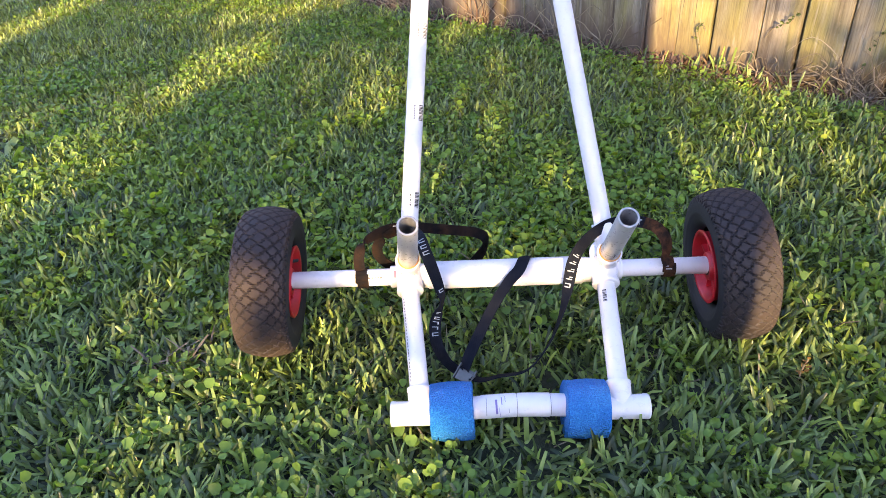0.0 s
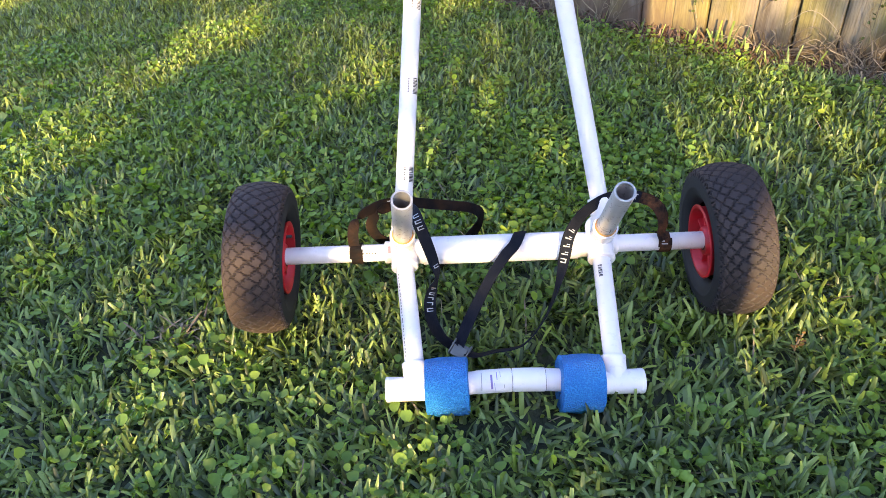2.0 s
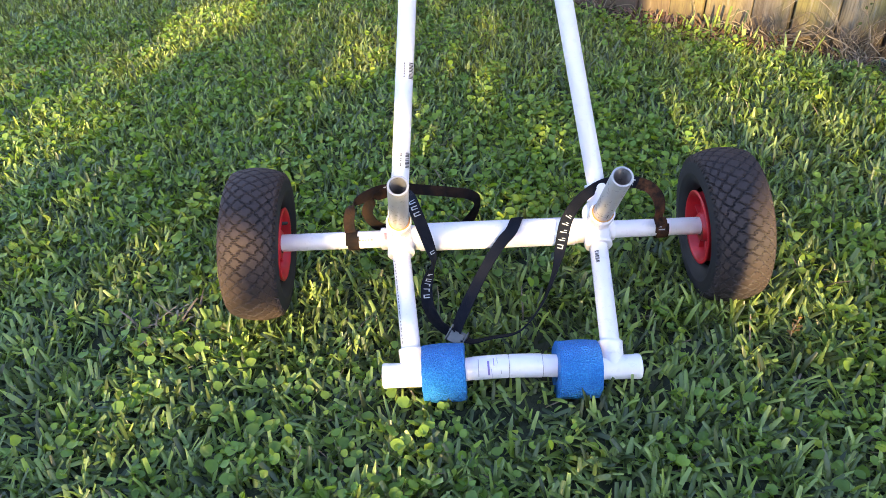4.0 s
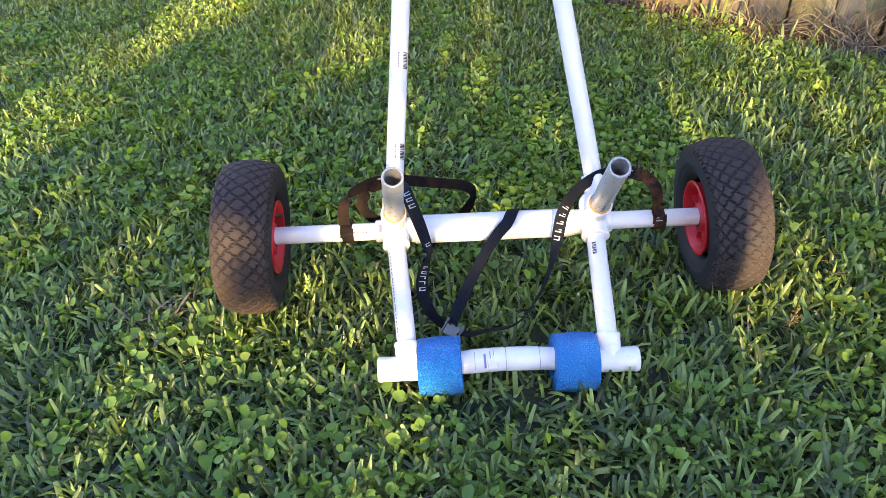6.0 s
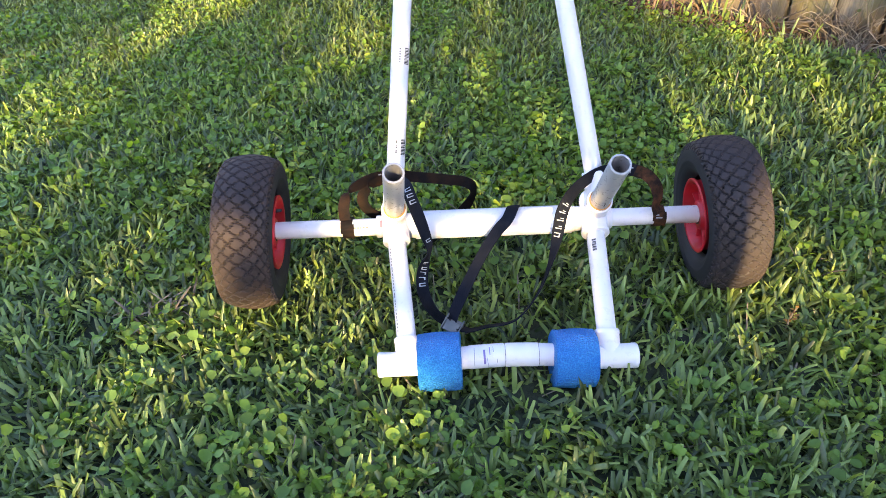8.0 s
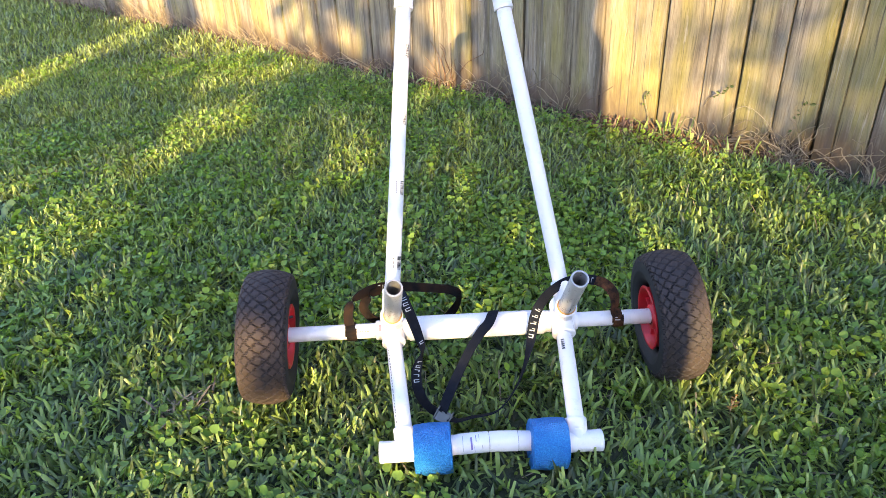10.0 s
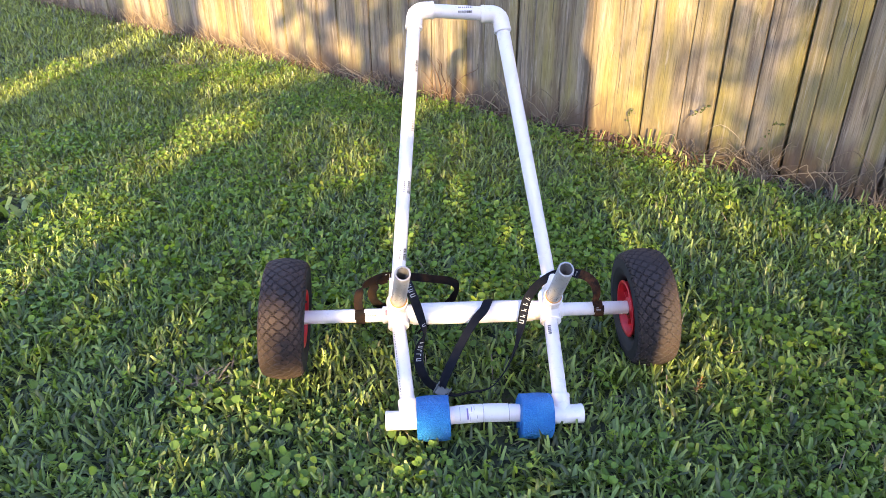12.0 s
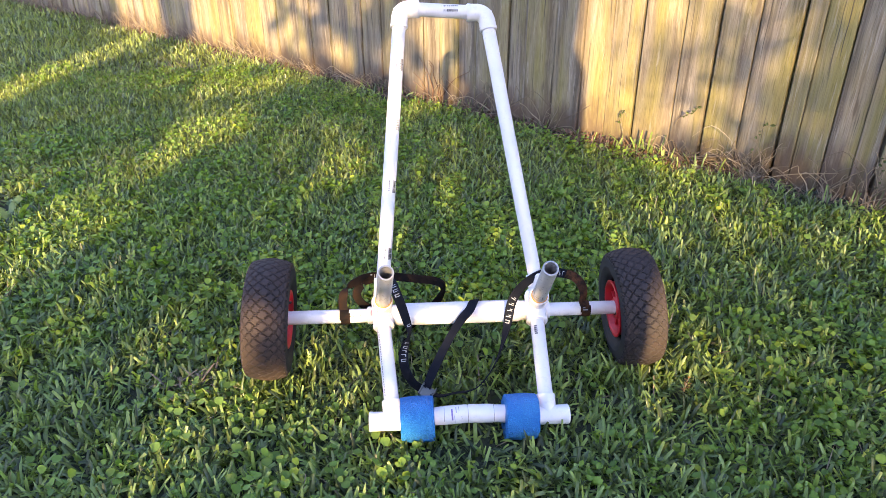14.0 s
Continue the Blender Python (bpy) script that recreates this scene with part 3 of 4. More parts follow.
    for k, (x0, x1, wide, ink, lean) in enumerate(((-0.033, -0.0295, 0.020, PURPLE, 0.5), (-0.0275, -0.0262, 0.015, PURPLE, 0.2), (-0.024, -0.0222, 0.011, PURPLE, 0.8), (-0.018, -0.0168, 0.009, INK, 0.9), (-0.0150, -0.0135, 0.006, GREY_INK, 0.3))):
        stripes(cart, "smear", (x0, y + 0.003, z + 0.0062), (x1, y + 0.003, z + 0.0064), 0.0164, (0, lean - 1.1, lean), 1, wide, 56 + k, ink, "smeared purple primer and ink")
    stripes(cart, "print", (-0.046, y + 0.003, z + 0.0055), (-0.0445, y + 0.003, z + 0.0055), 0.0164, (0, -0.7, 0.7), 1, 0.026, 60, GREY_INK, "thin pencil ring")
    for x in (-0.0045, 0.0405):
        stripes(cart, "joint_line", (x, y + 0.003, z + 0.0065), (x + 0.0016, y + 0.003, z + 0.0065), 0.0163, (0, -0.7, 0.7), 1, 0.05, 57, INK, "dark joint line")
    return cart


build_cart()


# ---- straps on the cart ----
def strap_marks(rows, width, spans, n=8):
    """Pale woven blocks along a strap, on both faces; spans are (from, to) in rows."""
    R = spline(rows, n)
    bm = bmesh.new()
    strokes = []
    for s0, s1 in spans:
        n1, far, kind = s1 - s0, 0.27, int(s0 * 9.7) % 4
        strokes.append((s0, s0 + n1 * 0.24, -far, far))
        if kind in (0, 2):
            strokes += [(s0 + n1 * 0.76, s1, -far, far), (s0, s1, -far, -0.16)]
        elif kind == 1:
            strokes += [(s0 + n1 * 0.5, s0 + n1 * 0.7, -far, 0.0)]
        else:
            strokes += [(s0, s1, 0.16, far)]
    for s0, s1, lo, hi in strokes:
        for side in (1, -1):
            last = None
            for k in np.linspace(s0 * n, s1 * n, 4):
                i = min(int(k), len(R) - 2)
                r = R[i] + (R[i + 1] - R[i]) * (k - i)
                p, w = Vector(r[:3]), Vector(r[3:]).normalized()
                t = (Vector(R[i + 1][:3]) - Vector(R[i][:3])).normalized()
                w = (w - t * w.dot(t)).normalized()
                off = t.cross(w).normalized() * 0.0014 * side
                pair = [bm.verts.new(p + w * width * u + off) for u in (lo, hi)]
                if last:
                    bm.faces.new((last[0], last[1], pair[1], pair[0]))
                last = pair
    bmesh.ops.recalc_face_normals(bm, faces=bm.faces)
    return bm


def letters(start, end, count):
    """Even blocks from start to end."""
    step = (end - start) / count
    return [(start + k * step, start + (k + 0.55) * step) for k in range(count)]


def wrap_rows(x, r=0.0152, turns=1.15, start=0.0):
    return [(x + 0.003 * k / 14, AXLE_Y - r * math.cos(start + a), AXLE_Z + r * math.sin(start + a), 1, 0, 0) for k, a in ((k, 2 * math.pi * turns * k / 14) for k in range(15))]


def build_straps():
    W = 0.0175
    at = (-0.12, -0.1, 0.0)
    left = empty("tie_down_strap", at, "black webbing strap muddied brown, looped over the axle", "strap", "tie-down straps")

    def add(name, rows, mat, thing, label="", w=W):
        p = part(name, ribbon(rows, w), mat, thing, label)
        p.matrix_parent_inverse = Matrix.Translation(-thing.location)
        return p

    def mark(rows, spans, thing):
        for span in spans:
            p = part("woven_mark", strap_marks(rows, W, [span]), PRINT, thing, "pale woven lettering block")
            p.matrix_parent_inverse = Matrix.Translation(-thing.location)

    add("axle_loop", wrap_rows(-0.2279), WEB_BROWN, left, "brown webbing round the axle")
    rows = [(-0.2276, -0.0187, 0.1498, 1, 0, 0.1), (-0.2284, -0.0092, 0.1675, 1, 0.2, 0.2), (-0.2213, 0.0033, 0.1844, 0.7, 0.1, 0.8), (-0.2023, 0.0152, 0.1922, 0.2, 0.2, 1), (-0.1798, 0.0287, 0.1936, 0.0, 0.3, 1),
            (-0.1489, 0.0456, 0.1857, 0, 0.3, 1), (-0.1149, 0.0577, 0.1742, 0, 0.3, 1), (-0.0760, 0.0675, 0.1629, 0, 0.25, 1), (-0.0468, 0.0732, 0.1542, 0, 0.2, 1), (-0.0313, 0.0802, 0.1376, 0.3, 0.4, 0.8),
            (-0.0370, 0.0820, 0.1127, 0.8, 0.3, 0.3), (-0.0557, 0.0743, 0.0907, 0.9, 0.2, 0.1), (-0.0862, 0.0610, 0.0663, 0.8, 0.5, 0), (-0.1161, 0.0428, 0.0473, 0.6, 0.8, 0)]
    add("loop_band", rows, WEB_BROWN, left, "folded muddy webbing band", 0.0165)
    mark(rows, letters(4.1, 4.9, 3), left)
    rows = [(-0.1728, 0.0283, 0.1896, 0.3, 0.2, 1), (-0.1909, 0.0213, 0.1843, 0.6, 0.1, 0.6), (-0.2029, 0.0179, 0.1663, 1, 0, 0.2), (-0.2000, 0.0197, 0.1473, 1, 0, 0), (-0.1869, 0.0237, 0.1301, 0.8, 0, 0.6), (-0.1611, 0.0272, 0.1217, 0.3, 0, 1)]
    add("loop_band", rows, WEB_BROWN, left, "folded muddy webbing band", 0.0165)
    rows = [(-0.1474, 0.0116, 0.2012, 0.5, 0.2, 0.9), (-0.1327, -0.0276, 0.2113, 0.8, 0.3, 0.6), (-0.1246, -0.0485, 0.2015, 1, 0.3, 0.3), (-0.1157, -0.0614, 0.1809, 1, 0.5, 0.2), (-0.1076, -0.0670, 0.1538, 0.8, 0.8, 0.2), (-0.1020, -0.0762, 0.1320, 0.35, 1, 0.1),
            (-0.1095, -0.0844, 0.1129, 0.8, 0.7, 0.1), (-0.1148, -0.0943, 0.0938, 1, 0.3, 0.1), (-0.1116, -0.1096, 0.0709, 1, -0.1, 0.3), (-0.0962, -0.1300, 0.0544, 0.7, -0.5, 0.5), (-0.0749, -0.1530, 0.0571, 0.6, -0.7, 0.4)]
    add("hanging_band", rows, WEB_BLACK, left, "black webbing with pale woven lettering")
    mark(rows, letters(1.3, 2.5, 3) + letters(4.35, 4.7, 1) + letters(5.9, 7.6, 5), left)

    at = (0.05, -0.1, 0.0)
    right = empty("tie_down_strap", at, "black webbing strap with pale woven lettering and metal buckle", "strap", "tie-down straps")
    rows = [(-0.0751, -0.1510, 0.0570, 0.8, -0.3, 0.4), (-0.0659, -0.1330, 0.0712, 0.9, -0.2, 0.3), (-0.0465, -0.1078, 0.0990, 0.9, -0.2, 0.3), (-0.0231, -0.0728, 0.1221, 0.9, -0.2, 0.3), (-0.0021, -0.0473, 0.1392, 0.9, 0, 0.2), (0.0131, -0.0342, 0.1497, 0.95, 0, 0.1),
            (0.0218, -0.0166, 0.1557, 1, 0.1, 0), (0.0265, 0.0019, 0.1502, 1, 0.1, 0), (0.0292, 0.0141, 0.1345, 1, 0, 0), (0.0303, 0.0139, 0.1183, 1, 0, 0), (0.0325, 0.0013, 0.1086, 1, 0, 0)]
    add("cross_band", rows, WEB_BLACK, right, "black webbing over the axle sleeve")
    rows = [(-0.0686, -0.1573, 0.0555, 0.3, 0.8, -0.2), (-0.0492, -0.1562, 0.0460, 0.2, 0.8, -0.4), (-0.0241, -0.1483, 0.0440, 0.2, 0.8, -0.45), (0.0112, -0.1422, 0.0454, 0.2, 0.8, -0.5), (0.0325, -0.1318, 0.0564, 0.1, 0.75, -0.55), (0.0533, -0.1182, 0.0828, 0.05, 0.75, -0.52), (0.0680, -0.0995, 0.1097, -0.1, 0.75, -0.45),
            (0.0778, -0.0807, 0.1313, -0.45, 0.65, -0.3), (0.0839, -0.0670, 0.1540, -0.85, 0.4, -0.1), (0.0909, -0.0514, 0.1738, -0.9, 0.1, 0.35), (0.1060, -0.0307, 0.1871, -0.65, 0.1, 0.7), (0.1271, -0.0115, 0.1962, -0.35, 0.1, 0.9), (0.1522, 0.0007, 0.2032, -0.1, 0.2, 1),
            (0.1810, 0.0044, 0.2054, 0.05, 0.2, 1), (0.2075, 0.0029, 0.2015, 0.3, 0.2, 0.9)]
    add("arched_band", rows, WEB_BLACK, right, "black webbing with pale woven lettering")
    mark(rows, letters(7.5, 9.7, 5) + letters(12.7, 13.8, 5), right)
    rows = [(0.2038, 0.0030, 0.2025, 0.25, 0.2, 0.9), (0.2205, -0.0000, 0.1960, 0.6, 0.2, 0.7), (0.2331, -0.0080, 0.1834, 0.95, 0.1, 0.3), (0.2371, -0.0148, 0.1666, 1, 0.5, 0.1), (0.2347, -0.0210, 0.1536, 0.8, 0.6, 0), (0.2397, -0.0268, 0.1447, 1, 0.1, 0)]
    # this end and the loop below carry sunlight in their colour
    add("loop_band", rows, WEB_SUNLIT_MUD, right, "muddy twisted webbing end with warm sunlight painted into its colour")
    rows = wrap_rows(0.2421)
    add("axle_loop", rows, WEB_SUNLIT_MUD, right, "brown webbing round the axle")
    mark(rows, [(0.6, 1.6)], right)
    # cam buckle lying in the grass
    turn = Euler((0.5, 0.25, -0.5)).to_matrix()
    b = Vector((-0.0729, -0.1543, 0.0543))
    bm = bmesh.new()
    for k in (-1, 1):
        box(bm, b + turn @ Vector((0.0125 * k, 0, 0.002)), (0.002, 0.024, 0.009), turn, 0.0006)
    box(bm, b + turn @ Vector((0, 0.002, -0.002)), (0.025, 0.016, 0.0015), turn, 0.0004)
    buckle = part("buckle", bm, STEEL, right, "worn metal cam buckle")
    buckle.matrix_parent_inverse = Matrix.Translation(-right.location)
    part("lever", box(bmesh.new(), b + turn @ Vector((0, -0.004, 0.005)), (0.021, 0.016, 0.003), turn, 0.001), STEEL, buckle)
    part("pin", lathe(bmesh.new(), b + turn @ Vector((-0.0145, 0.004, 0.003)), turn @ Vector((1, 0, 0)), [(0, 0.002), (0.029, 0.002), (0.029, 0.0006), (0, 0.0006)], 12), STEEL, buckle)


build_straps()


# ---- the fence ----
def board_mesh(seed):
    """One fence board: local x across, y out, z up; slightly worn, ragged foot."""
    rnd = random.Random(seed)
    w, t, h = 0.1525, 0.018, 1.82
    bm = bmesh.new()
    cols = [-w / 2, -w / 2 + 0.004, -w / 6, w / 6, w / 2 - 0.004, w / 2]
    rows = [0.0, 0.02, 0.6, h]
    grid = {}
    bow = rnd.uniform(-0.004, 0.004)
    for j, z in enumerate(rows):
        for i, x in enumerate(cols):
            foot = rnd.uniform(-0.012, 0.014) if j == 0 else 0.0
            edge = -0.003 if i in (0, 5) else 0.0
            cup = bow * (2 * x / w) ** 2
            grid[i, j, 0] = bm.verts.new((x + (0.0012 * rnd.uniform(-1, 1) if i in (0, 5) else 0), t + edge + cup, z + foot))
            grid[i, j, 1] = bm.verts.new((x, cup, z + foot))
    for j in range(3):
        for i in range(5):
            bm.faces.new((grid[i, j, 0], grid[i, j + 1, 0], grid[i + 1, j + 1, 0], grid[i + 1, j, 0]))
        for i in (0, 5):
            bm.faces.new((grid[i, j, 0], grid[i, j, 1], grid[i, j + 1, 1], grid[i, j + 1, 0]))
        bm.faces.new((grid[0, j, 1], grid[5, j, 1], grid[5, j + 1, 1], grid[0, j + 1, 1]))
    for j in (0, 3):
        bm.faces.new([grid[i, j, 0] for i in range(6)] + [grid[5, j, 1], grid[0, j, 1]])
    bmesh.ops.recalc_face_normals(bm, faces=bm.faces)
    me = bpy.data.meshes.new("board")
    bm.to_mesh(me)
    bm.free()
    me.materials.append(BOARD)
    return me


def build_fence():
    fence = empty("fence", FENCE_O, "weathered grey-brown wooden board fence with green stains", "fence")

    turn = Matrix(((FD.x, FN.x, 0, 0), (FD.y, FN.y, 0, 0), (0, 0, 1, 0), (0, 0, 0, 1)))
    kinds = [board_mesh(k) for k in range(9)]
    rnd = random.Random(3)
    edges = [-3.665, -3.50, -3.345, -3.19, -3.06, -2.92, -2.785, -2.63, -2.47, -2.31, -2.15, -2.0, -1.84, -1.71, -1.58, -1.44, -1.30, -1.16, -1.05, -0.945, -0.842, -0.667,
             -0.573, -0.430, -0.308, -0.190, -0.072, 0.079, 0.197, 0.323, 0.450, 0.506, 0.594, 0.680, 0.742, 0.885]
    while edges[0] > -15.5:
        edges.insert(0, edges[0] - rnd.choice((0.12, 0.135, 0.14, 0.145, 0.15)))
    while edges[-1] < 4.0:
        edges.append(edges[-1] + rnd.choice((0.12, 0.135, 0.14, 0.145)))
    wide = (-0.072, 0.197, 0.450, 0.742, -0.667, -1.58, -1.84, -2.31, -2.785)                      # open joints
    for k, (s0, s1) in enumerate(zip(edges, edges[1:])):
        ob = new("board", kinds[rnd.randrange(9)])
        ob.parent = fence
        g0, g1 = (0.0055 if e in wide else rnd.choice((0.0006, 0.001, 0.003)) for e in (s0, s1))
        out = rnd.choice((0.0, 0.003, 0.006, 0.010))
        mid = (s0 + g0 + s1 - g1) / 2
        p = fence_at(mid, out - 0.018) - FENCE_O
        base = -0.004 + rnd.uniform(-0.012, 0.016) + (0.02 if rnd.random() < 0.08 else 0.0)
        size = Matrix.Diagonal(((s1 - s0 - g0 - g1) / 0.1525, 1, 1, 1))
        ob.matrix_basis = Matrix.Translation((p.x, p.y, base)) @ turn @ pose(0, 0, 0, rnd.uniform(-0.25, 0.25), rnd.uniform(-0.12, 0.12), 0) @ size
    for e in edges[1:-1]:                                   # unseen backing boards, added to block sky light through the joints
        ob = new("board", kinds[rnd.randrange(9)])
        ob.parent = fence
        p = fence_at(e, -0.040) - FENCE_O
        ob.matrix_basis = Matrix.Translation((p.x, p.y, 0.01)) @ turn @ Matrix.Diagonal((0.55, 0.8, 1, 1))
    for z in (0.30, 1.0, 1.6):
        for s, n in ((-0.75, 9.5), (-10.6, 9.8)):
            r = part("back_rail", box(bmesh.new(), (0, 0, 0), (n, 0.038, 0.089)), BOARD, fence, smooth=False)
            p = fence_at(s, -0.064) - FENCE_O
            r.matrix_basis = Matrix.Translation((p.x, p.y, z)) @ turn
    return fence


build_fence()


# ---- lawn ----
def mesh_from(name, verts, faces, mat, label, category, smooth=True):
    me = bpy.data.meshes.new(name)
    me.vertices.add(len(verts))
    me.vertices.foreach_set("co", verts.astype(np.float32).ravel())
    k = faces.shape[1]
    me.loops.add(faces.size)
    me.loops.foreach_set("vertex_index", faces.astype(np.int32).ravel())
    me.polygons.add(len(faces))
    me.polygons.foreach_set("loop_start", np.arange(0, faces.size, k, dtype=np.int32))
    if smooth:
        me.polygons.foreach_set("use_smooth", np.ones(len(faces), bool))
    me.update(calc_edges=True)
    me.materials.append(mat)
    return tagged(new(name, me), label, category, kind="stuff")


def behind_fence(x, y, margin=0.0):
    return (x - FENCE_O.x) * FN.x + (y - FENCE_O.y) * FN.y < margin


def field(x, y, f, seed):
    return np.array([noise.noise((a * f, b * f, seed)) for a, b in zip(x, y)])


def scatter(rng, n, x0, x1, y0, y1, margin=0.03):
    x, y = rng.uniform(x0, x1, n), rng.uniform(y0, y1, n)
    bare = ((x + 0.13) / 0.13) ** 2 + ((y - 2.10) / 0.10) ** 2 < 1.0      # a patch of open soil at the fence foot
    ok = ~behind_fence(x, y, margin) & ~bare
    return x[ok], y[ok]


def tufts(rng, x, y, each, spread):
    """Several blade roots round each tuft, with the way that each blade leans."""
    n = len(x)
    az = rng.uniform(0, 2 * np.pi, n)
    X = np.repeat(x, each) + rng.normal(0, spread, n * each)
    Y = np.repeat(y, each) + rng.normal(0, spread, n * each)
    A = np.repeat(az, each) + rng.normal(0, 1.1, n * each)
    pressed = (np.abs(X) < 0.20) & (Y > -0.27) & (Y < -0.17)      # flattened under the front bar
    ok = ~behind_fence(X, Y, 0.03) & ~(pressed & (rng.uniform(0, 1, len(X)) < 0.45))
    return X[ok], Y[ok], A[ok]


def blades(rng, x, y, length, width, lean, fold=True, az=None, blunt=0.68):
    """Arched grass blades, mown tips blunt; returns vertices and triangles."""
    n = len(x)
    z0 = np.array([ground_z(a, b) for a, b in zip(x, y)]) - 0.004
    L = length * rng.uniform(0.5, 1.3, n)
    W = width * rng.uniform(0.65, 1.25, n) / 2
    az = rng.uniform(0, 2 * np.pi, n) if az is None else az
    th0 = np.clip(rng.normal(lean, 0.38, n), 0.03, 1.4)          # from upright, at the root
    bend = rng.uniform(0.1, 0.9, n)
    d = np.stack([np.cos(az), np.sin(az), np.zeros(n)], 1)
    s = np.stack([-np.sin(az), np.cos(az), np.zeros(n)], 1)
    twist = rng.normal(0, 0.55, n)
    cut = np.where(rng.uniform(0, 1, n) < 0.82, blunt * rng.uniform(0.7, 1.3, n), 0.06)
    up = np.array([0, 0, 1.0])
    pts, cur = [], np.stack([x, y, z0], 1)
    secs = 4 if fold else 3
    for k in range(secs):
        th = th0 + bend * (k / (secs - 1)) ** 1.3
        step = (L / (secs - 1))[:, None]
        t = d * np.sin(th)[:, None] + up * np.cos(th)[:, None]
        if k:
            cur = cur + t * step
        nrm = np.cross(t, s)
        tw = twist * k / (secs - 1)
        side = s * np.cos(tw)[:, None] + nrm * np.sin(tw)[:, None]
        if k == secs - 1:
            w = W * cut
        else:
            w = W * ((0.75, 1.0, 0.95)[k] if fold else (0.85, 1.0)[k])
        if fold:
            pts += [cur - side * w[:, None], cur + nrm * (w * 0.35)[:, None], cur + side * w[:, None]]
        else:
            pts += [cur - side * w[:, None], cur + side * w[:, None]]
    m = len(pts)
    verts = np.stack(pts, 1).reshape(-1, 3)
    tri = []
    row = 3 if fold else 2
    for k in range(secs - 1):
        for c in range(row - 1):
            a = row * k + c
            tri += [(a, a + 1, a + row + 1), (a, a + row + 1, a + row)]
    faces = (np.arange(n)[:, None, None] * m + np.array(tri)[None]).reshape(-1, 3)
    return verts, faces


def round_leaves(rng, x, y, size, height, rim=9):
    """Small round cupped weed leaves held up on stalks."""
    n = len(x)
    z0 = np.array([ground_z(a, b) for a, b in zip(x, y)])
    r = size * rng.uniform(0.5, 1.2, n) / 2
    h = height * rng.uniform(0.45, 1.25, n)
    az, tilt = rng.uniform(0, 2 * np.pi, n), np.abs(rng.normal(0.5, 0.4, n))
    nz = np.stack([np.cos(az) * np.sin(tilt), np.sin(az) * np.sin(tilt), np.cos(tilt)], 1)
    a = np.cross(nz, np.array([0.3, 0.8, 0.1]))
    a /= np.linalg.norm(a, axis=1)[:, None]
    b = np.cross(nz, a)
    c = np.stack([x, y, z0 + h], 1)
    pts = [c - nz * (r * 0.22)[:, None]]
    spin = rng.uniform(0, 2 * np.pi, n)
    for k in range(rim):
        q = spin + 2 * np.pi * k / rim
        rad = r * (1 + 0.10 * np.cos(3 * q)) * (0.82 if k == 0 else 1.0)
        pts.append(c + a * (rad * np.cos(q))[:, None] + b * (rad * np.sin(q))[:, None] + nz * (rng.normal(0, 0.07, n) * r)[:, None])
    # a narrow stalk down to the soil
    foot = np.stack([x + rng.normal(0, 0.012, n), y + rng.normal(0, 0.012, n), z0 - 0.003], 1)
    pts += [foot, foot + np.array([0.0012, 0.0006, 0])]
    m = len(pts)
    tri = [(0, 1 + k, 1 + (k + 1) % rim) for k in range(rim)] + [(0, m - 2, m - 1)]
    verts = np.stack(pts, 1).reshape(-1, 3)
    faces = (np.arange(n)[:, None, None] * m + np.array(tri)[None]).reshape(-1, 3)
    return verts, faces


